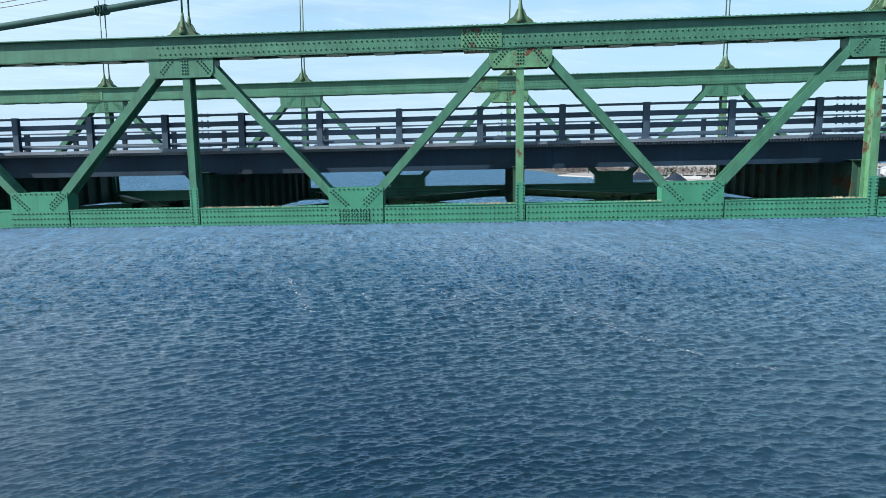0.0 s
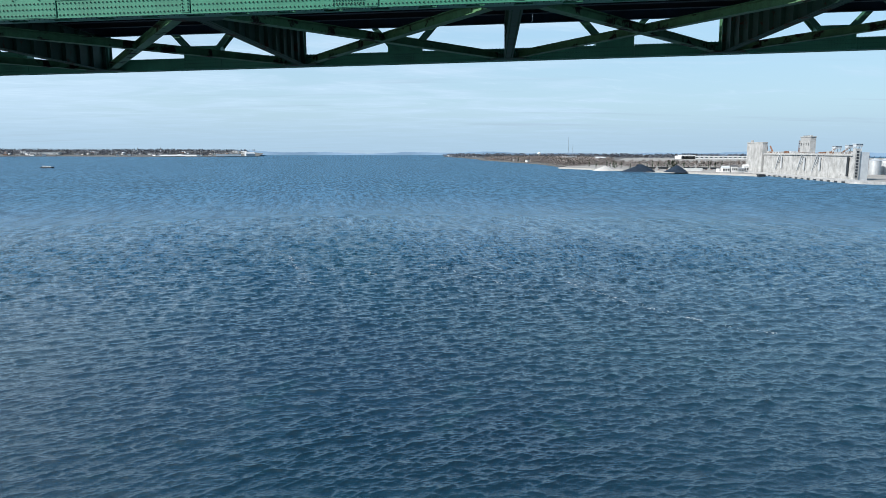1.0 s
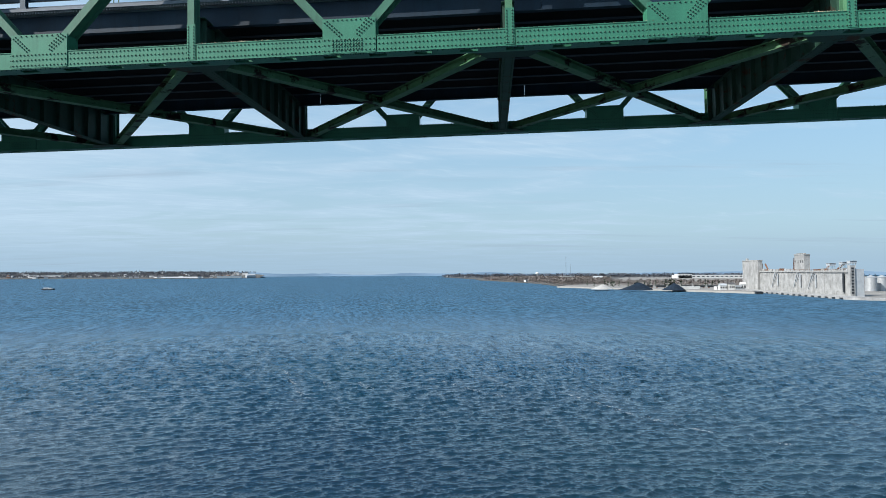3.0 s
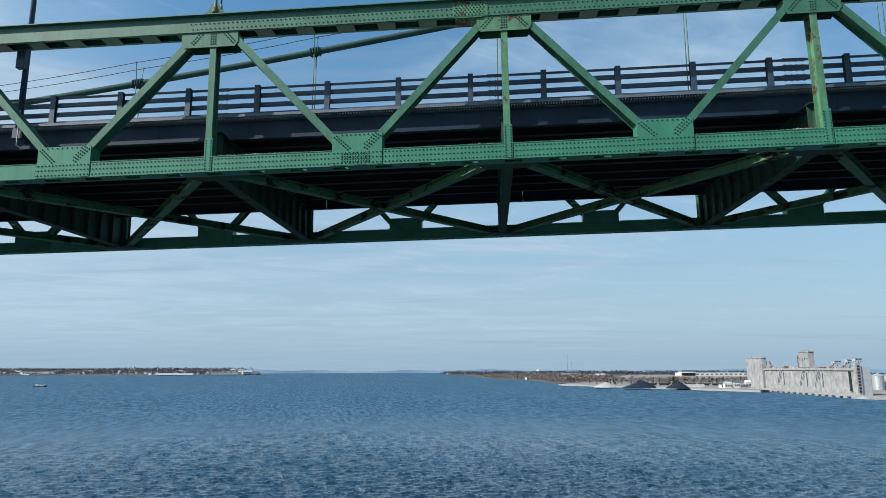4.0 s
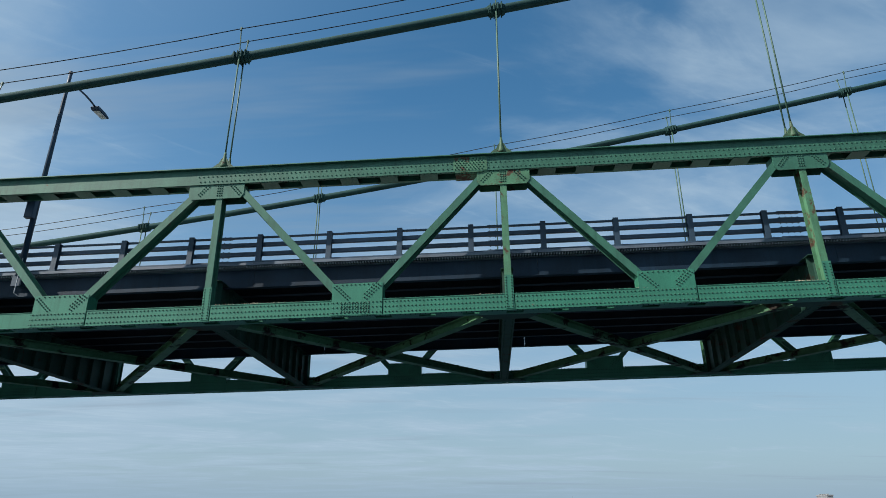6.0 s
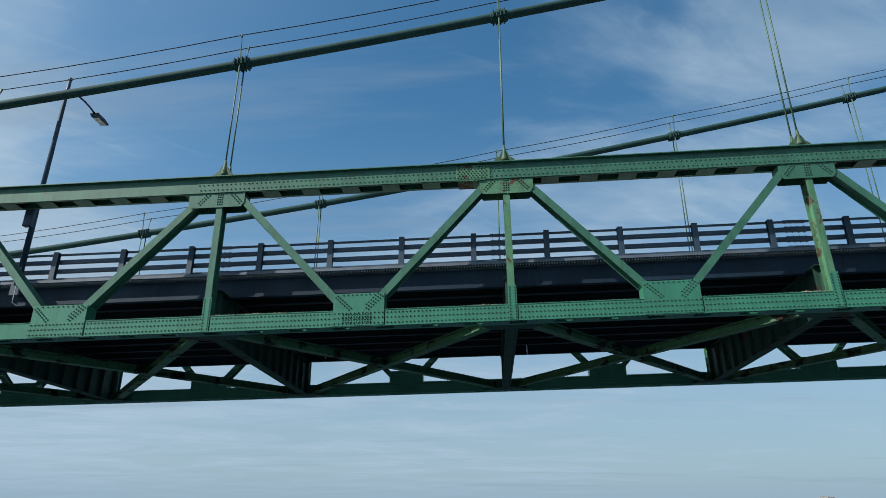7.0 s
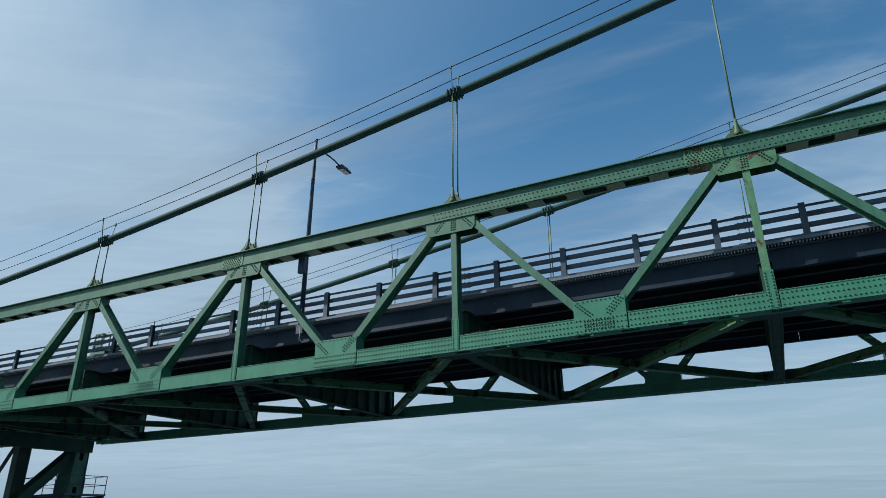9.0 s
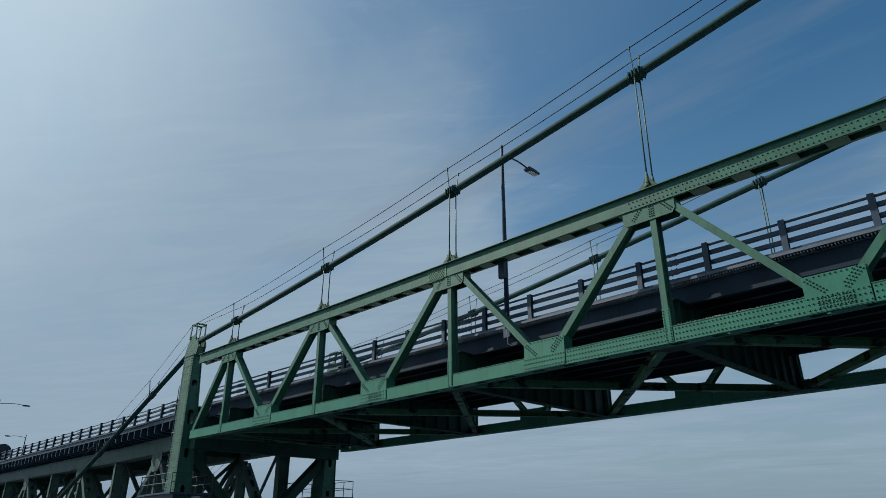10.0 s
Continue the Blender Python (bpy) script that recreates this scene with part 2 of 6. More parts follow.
GRIT = surface("pale_road_grit", (0.17, 0.145, 0.10), 0.95, tint=0.4, grain=(8, 60), bump=0.5, island=0.3)
CONCRETE = surface("weathered_concrete", (0.252, 0.253, 0.251), 0.9, tint=0.42, grain=(0.13, 0.9), bump=0.3, bump_dist=0.15, rust=0.12, rust_colour=(0.16, 0.155, 0.15), rust_scale=0.16, streak=0.42, streak_scale=0.8)
LEGPAINT = surface("chalky_green_paint", (0.070, 0.146, 0.104), 0.6, tint=0.3, grain=(1.4, 26), bump=0.2, rust=0.09, rust_colour=(0.12, 0.07, 0.045), rust_scale=2.0, streak=0.5, spec=0.35)
VIA = surface("pale_weathered_green_paint", (0.062, 0.108, 0.088), 0.6, tint=0.3, grain=(1.5, 20), bump=0.2, rust=0.13, rust_colour=(0.10, 0.05, 0.03), streak=0.5)
PIER = surface("pier_concrete", (0.27, 0.262, 0.245), 0.9, tint=0.22, grain=(0.3, 6), bump=0.3, bump_dist=0.03, streak=0.4)
COAL = surface("coal", (0.012, 0.020, 0.032), 0.85, tint=0.4, grain=(0.3, 3), bump=0.4, bump_dist=0.2, spec=0.1)
SALT = surface("pale_salt_cover", (0.30, 0.292, 0.28), 0.8, tint=0.15, grain=(0.2, 2), bump=0.4, bump_dist=0.3)
SAND = surface("gravel_yard", (0.165, 0.158, 0.148), 0.95, tint=0.25, grain=(0.03, 0.6), bump=0.4, bump_dist=0.2)
GRASS = surface("dry_spring_land", (0.062, 0.060, 0.056), 0.95, tint=0.35, grain=(0.01, 0.2), bump=0.4, bump_dist=0.3)
STEEL_BIN = surface("bin_galvanised_steel", (0.36, 0.375, 0.39), 0.4, metal=0.35, tint=0.15, grain=(0.3, 4), bump=0.1, streak=0.3)
WHITE = surface("white_cladding", (0.52, 0.52, 0.515), 0.6, tint=0.1, grain=(0.2, 3), bump=0.05, streak=0.15)
GREYWALL = surface("grey_cladding", (0.32, 0.34, 0.36), 0.6, tint=0.15, grain=(0.2, 3), bump=0.05)
BRICKWALL = surface("brown_brick_wall", (0.24, 0.14, 0.10), 0.85, tint=0.2, grain=(0.3, 4), bump=0.1)
ROOF = surface("dark_roofing", (0.06, 0.06, 0.065), 0.85, tint=0.25, grain=(0.2, 4), bump=0.1)
DARK = surface("dark_opening", (0.012, 0.014, 0.017), 0.5, tint=0.2, bump=0)
RUSTY = surface("rusty_steel", (0.13, 0.06, 0.035), 0.8, tint=0.35, grain=(0.5, 6), bump=0.2)
BARE = surface("bare_winter_twigs", (0.190, 0.168, 0.160), 0.95, tint=0.15, grain=(0.02, 0.2), bump=0, island=0.12)
PINE = surface("dark_conifer_needles", (0.028, 0.045, 0.026), 0.9, tint=0.3, grain=(0.05, 0.5), bump=0, island=0.4)
BARK = surface("grey_bark", (0.10, 0.085, 0.07), 0.9, tint=0.3, grain=(0.5, 5), bump=0.2)
# bluer than the nearer twigs: distance haze is mixed into this base colour
BLUEWOODS = surface("haze_blue_bare_woods", (0.072, 0.082, 0.104), 0.95, tint=0.2, grain=(0.01, 0.06), bump=0, island=0.15)
LENS = surface("lamp_lens", (0.55, 0.56, 0.55), 0.25, tint=0.05, bump=0)


def water_material():
    m = bpy.data.materials.new("river_water")
    m.use_nodes = True
    n, l = m.node_tree.nodes, m.node_tree.links
    b = n["Principled BSDF"]
    b.inputs["IOR"].default_value = 1.40
    co = n.new("ShaderNodeTexCoord")

    def field(turn, across, along, detail, rough=0.55, distortion=0.3, kind="FBM"):
        """Noise whose features are across metres wide and along metres long, turned with the wind."""
        mp = n.new("ShaderNodeMapping"); mp.vector_type = "TEXTURE"
        mp.inputs["Rotation"].default_value[2] = radians(turn)
        mp.inputs["Scale"].default_value = (across, along, 1)
        l.new(co.outputs["Object"], mp.inputs[0])
        nz = n.new("ShaderNodeTexNoise"); nz.noise_type = kind
        nz.inputs["Scale"].default_value = 1.0; nz.inputs["Detail"].default_value = detail
        nz.inputs["Roughness"].default_value = rough; nz.inputs["Distortion"].default_value = distortion
        l.new(mp.outputs[0], nz.inputs["Vector"])
        return nz.outputs["Fac"]

    def ramp(value, lo, hi, out_lo, out_hi):
        r = n.new("ShaderNodeMapRange"); r.interpolation_type = "SMOOTHSTEP"
        r.inputs["From Min"].default_value, r.inputs["From Max"].default_value = lo, hi
        r.inputs["To Min"].default_value, r.inputs["To Max"].default_value = out_lo, out_hi
        l.new(value, r.inputs["Value"])
        return r.outputs[0]

    def times(p, q):
        mu = n.new("ShaderNodeMath"); mu.operation = "MULTIPLY"
        l.new(p, mu.inputs[0]); l.new(q, mu.inputs[1])
        return mu.outputs[0]

    def blend(fac, under, tone):
        mx = n.new("ShaderNodeMix"); mx.data_type = "RGBA"
        mx.inputs["B"].default_value = (*tone, 1)
        l.new(fac, mx.inputs["Factor"]); l.new(under, mx.inputs["A"])
        return mx.outputs["Result"]

    far = n.new("ShaderNodeVectorMath"); far.operation = "LENGTH"
    l.new(co.outputs["Object"], far.inputs[0])
    dist = far.outputs["Value"]
    # body colour: deep blue with broad greener shallows
    cr = n.new("ShaderNodeValToRGB")
    cr.color_ramp.elements[0].position, cr.color_ramp.elements[0].color = 0.38, (0.0020, 0.0132, 0.0250, 1)
    cr.color_ramp.elements[1].position, cr.color_ramp.elements[1].color = 0.68, (0.0022, 0.0185, 0.0285, 1)
    l.new(field(16, 60, 150, 4), cr.inputs[0])
    colour = cr.outputs[0]
    # pale green depths showing in patches close to the bridge
    colour = blend(times(ramp(field(16, 9, 16, 3), 0.58, 0.72, 0.0, 0.16), ramp(dist, 80, 130, 1.0, 0.0)), colour, (0.010, 0.050, 0.045))
    # sky glints on gusts and on far crests too fine to model, painted in
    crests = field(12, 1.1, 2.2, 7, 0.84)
    glint_speck = times(ramp(crests, 0.47, 0.55, 0.0, 1.0), ramp(field(16, 55, 420, 4), 0.30, 0.70, 0.55, 1.0))
    colour = blend(times(glint_speck, ramp(dist, 85, 230, 0.0, 0.80)), colour, (0.046, 0.112, 0.190))
    # painted far glints, stretched along the view so they show from the camera
    far_glints = ramp(field(14, 3.0, 17.0, 6, 0.8), 0.45, 0.57, 0.0, 1.0)
    colour = blend(times(far_glints, ramp(dist, 130, 420, 0.0, 0.85)), colour, (0.060, 0.140, 0.225))
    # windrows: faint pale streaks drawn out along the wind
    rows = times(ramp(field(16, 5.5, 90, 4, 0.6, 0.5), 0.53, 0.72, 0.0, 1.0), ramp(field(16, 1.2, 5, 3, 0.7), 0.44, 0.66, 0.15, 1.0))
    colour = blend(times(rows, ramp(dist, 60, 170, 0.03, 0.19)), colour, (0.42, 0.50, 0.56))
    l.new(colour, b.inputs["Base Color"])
    l.new(ramp(dist, 110, 650, 0.03, 0.78), b.inputs["Roughness"])
    l.new(ramp(dist, 80, 210, 1.0, 0.10), b.inputs["Specular IOR Level"])
    # ripples riding on the waves, drawn out along the crests
    h = None
    for kind, along, across, turn, weight, detail in (("RIDGED_MULTIFRACTAL", 1.5, 0.5, 22, 0.055, 4), ("FBM", 0.9, 0.32, 8, 0.085, 4),
                                                      ("FBM", 0.2, 0.1, 28, 0.022, 2), ("FBM", 16, 7, 12, 0.05, 2)):
        mu = n.new("ShaderNodeMath"); mu.operation = "MULTIPLY_ADD"; mu.inputs[1].default_value = weight
        l.new(field(turn, along, across, detail, 0.55, 0.25, kind), mu.inputs[0])
        if h: l.new(h, mu.inputs[2])
        else: mu.inputs[2].default_value = 0
        h = mu.outputs[0]
    bp = n.new("ShaderNodeBump"); bp.inputs["Strength"].default_value = 1.0; bp.inputs["Distance"].default_value = 1.0
    l.new(h, bp.inputs["Height"]); l.new(bp.outputs[0], b.inputs["Normal"])
    return m


WATER = water_material()

# ---------------------------------------------------------------- shape helpers
def box(bm, x0, x1, y0, y1, z0, z1):
    v = [bm.verts.new((x, y, z)) for x in (x0, x1) for y in (y0, y1) for z in (z0, z1)]
    for f in ((0, 1, 3, 2), (4, 6, 7, 5), (0, 4, 5, 1), (2, 3, 7, 6), (0, 2, 6, 4), (1, 5, 7, 3)):
        bm.faces.new([v[i] for i in f])


def prism(bm, outline, y0, y1, axis="y"):
    """Outline of (a, b) points, drawn out between y0 and y1 along the axis."""
    def at(a, b, c):
        return (a, c, b) if axis == "y" else (c, a, b) if axis == "x" else (a, b, c)
    n = len(outline)
    p = [bm.verts.new(at(a, b, y0)) for a, b in outline]
    q = [bm.verts.new(at(a, b, y1)) for a, b in outline]
    bm.faces.new(p); bm.faces.new(q[::-1])
    for i in range(n):
        j = (i + 1) % n
        bm.faces.new((p[j], p[i], q[i], q[j]))


def beam(bm, a, b, w, d, side=(0, 1, 0)):
    """A bar from a to b: w wide across side, d deep along side."""
    a, b = Vector(a), Vector(b)
    t = (b - a).normalized()
    s = Vector(side); s = (s - t * s.dot(t)).normalized()
    o = t.cross(s)
    v = [bm.verts.new(e + o * i * w / 2 + s * j * d / 2) for e in (a, b) for i, j in ((-1, -1), (1, -1), (1, 1), (-1, 1))]
    for f in ((3, 2, 1, 0), (4, 5, 6, 7), (0, 1, 5, 4), (1, 2, 6, 5), (2, 3, 7, 6), (3, 0, 4, 7)):
        bm.faces.new([v[i] for i in f])


def hbeam(bm, a, b, w, d, side=(0, 1, 0), t=0.022):
    """A rolled H section: two flanges w wide, d apart along side, and the web between."""
    s = Vector(side)
    ax = (Vector(b) - Vector(a)).normalized()
    s = (s - ax * s.dot(ax)).normalized()
    for k in (-1, 1):
        beam(bm, Vector(a) + s * k * (d - t) / 2, Vector(b) + s * k * (d - t) / 2, w, t, s)
    beam(bm, a, b, t * 0.8, d - 2 * t - 0.002, s)


def tube(bm, pts, r, n=8, cap=True):
    rings = []
    for i, p in enumerate(pts):
        a, b = Vector(pts[max(i - 1, 0)]), Vector(pts[min(i + 1, len(pts) - 1)])
        t = (b - a).normalized()
        s = t.cross(Vector((0, 0, 1)))
        s = s.normalized() if s.length > 1e-3 else Vector((1, 0, 0))
        o = s.cross(t)
        rad = r[i] if isinstance(r, (list, tuple)) else r
        rings.append([bm.verts.new(Vector(p) + (s * math.cos(k * math.tau / n) + o * math.sin(k * math.tau / n)) * rad) for k in range(n)])
    for p, q in zip(rings[:-1], rings[1:]):
        for k in range(n):
            bm.faces.new((p[k], p[(k + 1) % n], q[(k + 1) % n], q[k]))
    if cap:
        bm.faces.new(rings[0][::-1]); bm.faces.new(rings[-1])


def mesh_of(name, bm, material, smooth=False, shift=None):
    if shift:
        for v in bm.verts:
            v.co = shift(v.co)
    bmesh.ops.recalc_face_normals(bm, faces=bm.faces)
    me = bpy.data.meshes.new(name)
    bm.to_mesh(me); bm.free()
    me.materials.append(material)
    if smooth:
        for p in me.polygons:
            p.use_smooth = True
    return me


def part(name, bm, material, parent=None, label="", kind="", smooth=False, shift=None):
    """Links a bmesh as one mesh object, under a thing or a part if one is given."""
    ob = new(name, bm if isinstance(bm, bpy.types.Mesh) else mesh_of(name, bm, material, smooth, shift))
    if parent:
        ob.parent = parent
        ob.matrix_parent_inverse = base_of(parent).inverted()
    return tagged(ob, label, "", "", kind)


def base_of(ob):
    return (base_of(ob.parent) @ ob.matrix_parent_inverse if ob.parent else Matrix.Identity(4)) @ ob.matrix_basis


def thing(name, at, label, category, group="", kind=""):
    ob = new(name)
    ob.empty_display_size = 0.3
    ob.matrix_basis = Matrix.Translation(at)
    return tagged(ob, label, category, group, kind)


def dome(bm, c, n, r, h, sides=6):
    """A rivet head of radius r and height h on the spot c of a face with normal n."""
    c, n = Vector(c), Vector(n)
    s = n.orthogonal().normalized(); o = n.cross(s)
    lo = [bm.verts.new(c + (s * math.cos(k * math.tau / sides) + o * math.sin(k * math.tau / sides)) * r) for k in range(sides)]
    hi = [bm.verts.new(c + n * h * 0.75 + (s * math.cos(k * math.tau / sides) + o * math.sin(k * math.tau / sides)) * r * 0.62) for k in range(sides)]
    top = bm.verts.new(c + n * h)
    for k in range(sides):
        j = (k + 1) % sides
        bm.faces.new((lo[k], lo[j], hi[j], hi[k]))
        bm.faces.new((hi[k], hi[j], top))


def rivets(name, spots, parent, shift=None, r=0.027, h=0.024, material=None):
    """Rivet heads on spots (x, y, z, nx, ny, nz), joined into one mesh."""
    vs, fs = [], []
    for x, y, z, nx, ny, nz in spots:
        n = Vector((nx, ny, nz)); c = Vector((x, y, z))
        s = n.orthogonal().normalized(); o = n.cross(s)
        i0 = len(vs)
        for rad, up in ((r, 0.0), (r * 0.66, h * 0.75)):
            for k in range(6):
                vs.append(c + n * up + (s * math.cos(k * math.tau / 6) + o * math.sin(k * math.tau / 6)) * rad)
        vs.append(c + n * h)
        for k in range(6):
            j = (k + 1) % 6
            fs.append((i0 + k, i0 + j, i0 + 6 + j, i0 + 6 + k)); fs.append((i0 + 6 + k, i0 + 6 + j, i0 + 12))
    if shift:
        vs = [shift(v) for v in vs]
    me = bpy.data.meshes.new(name)
    me.from_pydata([tuple(v) for v in vs], [], fs)
    me.materials.append(material or RIVET)
    for p in me.polygons:
        p.use_smooth = True
    return part(name, me, None, parent, "", "stuff")


# ---------------------------------------------------------------- the bridge's lines
P = 9.14                    # distance of the suspenders
W = 11.36                   # distance of the two trusses
D = 0.46                    # depth of a truss across the bridge
END = -40.35                # end of the suspended span
RIGHT = 4.5 * P             # the span goes on to here
G, C2, LEAN = 0.021, 0.07e-3, 0.61


def grade(u):
    """Height of the lower chord along the bridge; the viaduct falls away more steeply."""
    if u < -50:
        return G * -42 + C2 * 42 * 42 - 0.36 + 0.019 * (u + 50)
    if u < -42:
        return G * -42 + C2 * 42 * 42 + 0.045 * (u + 42)
    return G * u + C2 * u * u


def on_bridge(v):
    return Vector((v[0] - LEAN * G * v[2], v[1], grade(v[0]) + v[2]))


def bpart(name, bm, material, parent, label="", kind="", smooth=False):
    return part(name, bm, material, parent, label, kind, smooth, on_bridge)


def spot(u, y, h):
    return on_bridge((u, y, h))


GUSSET = {-5: (0.70, 0.35), -4: (0.91, 0.77), -3: (0.95, 0.80), -2: (0.86, 0.85), -1: (0.70, 0.82), 0: (0.80, 0.82)}
UPPER = {-1: (1.02, 0.80), 0: (0.82, 0.84), -2: (0.90, 0.80)}     # reach of the upper gussets either side of a suspender
PLAIN_LEFT = -2.0           # left of this panel the chords are welded plate with no rivets
SPLICED = (-1, -3)


def build_truss():
    truss = thing("stiffening_truss", spot(0, 0.2, 0), "green painted riveted steel truss carrying the bridge deck", "bridge truss", "trusses of the bridge", "")
    nodes = range(-4, 5)
    face, top = [], []      # rivets on the face, rivets on flanges

    def row(u0, u1, h, pitch=0.115, y=0.0):
        n = max(2, int(round((u1 - u0) / pitch)))
        for i in range(n + 1):
            face.append((u0 + (u1 - u0) * i / n, y, h, 0, -1, 0))

    # upper chord: front and rear web, cover plate, bottom angles, tie plates
    for k in range(-5, 4):
        u0, u1 = max(k * P + 1.3, END), (k + 1) * P + 1.297
        u1 = min(u1, RIGHT)
        if k == -1: u0 = k * P + 0.95
        if k == -2: u1 = -1 * P + 0.947
        if k == -1: u1 = 0.095 - 0.5
        if k == 0: u0 = -0.40
        for nm, dims in (("web_plate", (0.0, 0.02, 4.60, 5.14)), ("web_plate", (D - 0.02, D, 4.60, 5.14)), ("cover_plate", (-0.12, D + 0.12, 5.142, 5.17)),
                         ("flange_angle", (-0.015, -0.001, 4.61, 4.97)), ("flange_angle", (-0.05, 0.05, 4.58, 4.599)), ("flange_angle", (D - 0.05, D + 0.05, 4.58, 4.599))):
            bm = bmesh.new()
            box(bm, u0, u1, *dims)
            bpart(nm, bm, GREEN, truss)
        m = int((u1 - u0) / 1.12)
        for i in range(m):
            uu = u0 + (i + 0.5) * (u1 - u0) / m
            bm = bmesh.new()
            box(bm, uu - 0.28, uu + 0.28, -0.02, D + 0.02, 4.565, 4.579)
            bpart("tie_plate", bm, GREEN, truss)
        if u1 > PLAIN_LEFT * P + 8:
            a = max(u0, -1 * P - 0.8)
            row(a + 0.05, u1 - 0.05, 4.88, 0.145, -0.015)
            row(a + 0.12, u1 - 0.05, 4.70, 0.145, -0.015)
            n = int((u1 - a) / 0.17)
            for i in range(n):
                top.append((a + 0.1 + i * 0.17, -0.07, 5.17, 0, 0, 1))
                top.append((a + 0.1 + i * 0.17, -0.03, 4.58, 0, 0, -1))
    # splice of the upper chord beside a suspender, and short ones further on
    for uu in (-1.10, 2 * P - 1.1, -2 * P - 0.75):
        bm = bmesh.new()
        box(bm, uu - 0.45, uu + 0.62, -0.032, -0.0155, 4.62, 5.10)
        box(bm, uu - 0.45, uu + 0.62, -0.06, D + 0.06, 5.171, 5.186)
        box(bm, uu - 0.40, uu + 0.45, -0.06, D + 0.06, 4.545, 4.564)
        bpart("splice_plate", bm, GREEN_WORN, truss)
        for j in range(6):
            row(uu - 0.40 + (j % 2) * 0.05, uu + 0.45 + (j % 2) * 0.05, 4.67 + j * 0.075, 0.10, -0.032)
        for i in range(9):
            top.append((uu - 0.38 + i * 0.115, -0.01, 5.186, 0, 0, 1))
            top.append((uu - 0.38 + i * 0.1, 0.0, 4.545, 0, 0, -1))
    # lower chord: face plates with joints, flanges, laced underside
    cuts = [END + 0.05]
    for k in range(-5, 5):
        for c in ([k * P + 0.16] if k > -5 else []) + ([(k + 0.5) * P + GUSSET.get(k, (0.8, 0.8))[1] + 0.02] if k > -5 else []):
            if cuts[-1] + 0.5 < c < RIGHT: cuts.append(c)
    cuts.append(RIGHT)
    for a, b in zip(cuts[:-1], cuts[1:]):
        bm = bmesh.new()
        box(bm, a + 0.012, b - 0.012, 0.0, 0.022, 0.0, 0.455)
        box(bm, a + 0.012, b - 0.012, D - 0.022, D, 0.0, 0.455)
        box(bm, a, b, -0.012, 0.14, 0.457, 0.475)
        box(bm, a, b, D - 0.14, D + 0.012, 0.457, 0.475)
        box(bm, a, b, -0.012, 0.12, -0.020, -0.002)
        box(bm, a, b, D - 0.12, D + 0.012, -0.020, -0.002)
        n = max(2, int((b - a) / 1.25))
        for i in range(n):
            m = a + (i + 0.5) * (b - a) / n
            box(bm, m - 0.40, m + 0.40, 0.121, D - 0.121, -0.018, -0.004)
            box(bm, m - 0.34, m + 0.34, 0.141, D - 0.141, 0.459, 0.473)
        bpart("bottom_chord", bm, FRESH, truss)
        if b > -1.5 * P - 1.0:
            aa = max(a, -1.5 * P - 0.95)
            for h in (0.075, 0.235, 0.385):
                row(aa + 0.07, b - 0.06, h)
            n = int((b - aa) / 0.15)
            for i in range(n):
                top.append((aa + 0.07 + i * 0.15, 0.03, 0.475, 0, 0, 1))
        n = int((b - a) / 0.15)
        for i in range(n):
            top.append((a + 0.07 + i * 0.15, 0.025, -0.02, 0, 0, -1))
    # verticals and their upper gussets, with the diagonals that meet there
    for k in nodes:
        u = k * P
        bm = bmesh.new()
        gl, gr = UPPER.get(k, (0.83, 0.83))
        shape = [(u - gl, 4.575), (u - gl, 4.22), (u - gl + 0.10, 4.07), (u + gr - 0.10, 4.07), (u + gr, 4.22), (u + gr, 4.575)]
        prism(bm, shape, -0.018, 0.0)
        prism(bm, shape, D - 0.018, D)
        box(bm, u + gr - 0.025, u + gr - 0.005, 0.001, D - 0.019, 4.23, 4.56)
        box(bm, u - gl + 0.005, u - gl + 0.025, 0.001, D - 0.019, 4.23, 4.56)
        bpart("upper_gusset", bm, GREEN_WORN if k == 0 else GREEN, truss)
        for i in range(6):
            for j in range(2):
                for s in (-1, 1):
                    face.append((u + s * (0.36 + 0.055 * i + 0.06 * j), -0.018, 4.50 - 0.062 * i + 0.06 * j, 0, -1, 0))
        for i in range(5):
            for j in (-0.07, 0.0, 0.07):
                face.append((u + j, -0.018, 4.18 + 0.085 * i, 0, -1, 0))
        bm = bmesh.new()
        hbeam(bm, (u, D / 2 - 0.03, 4.22), (u, D / 2 - 0.03, 0.10), 0.20, D - 0.08)
        bpart("vertical", bm, GREEN_WORN if k in (0, 1) else GREEN, truss)
        bm = bmesh.new()
        box(bm, u - 0.105, u + 0.145, -0.016, 0.0, 0.02, 1.05)
        box(bm, u - 0.105, u + 0.145, 0.0, 0.008, 0.48, 1.05)
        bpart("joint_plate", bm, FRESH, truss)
        for i in range(11):
            for j in (-0.075, 0.085):
                face.append((u + j + 0.01, -0.016, 0.08 + i * 0.09, 0, -1, 0))
        for s in (-1, 1):
            g = GUSSET.get(k if s > 0 else k - 1, (0.8, 0.8))
            ub = u + s * 0.5 * P
            if ub > RIGHT or (k == -4 and s < 0):
                if k == -4 and s < 0:
                    bm = bmesh.new()
                    hbeam(bm, (u - 0.42, D / 2 - 0.02, 4.62), (END + 0.28, D / 2 - 0.02, 0.42), 0.24, D - 0.06)
                    bpart("diagonal", bm, GREEN, truss)
                continue
            bm = bmesh.new()
            hbeam(bm, (u + s * 0.44, D / 2 - 0.02, 4.65), (ub - s * 0.50, D / 2 - 0.02, 0.66), 0.222, D - 0.05)
            bpart("diagonal", bm, GREEN, truss)
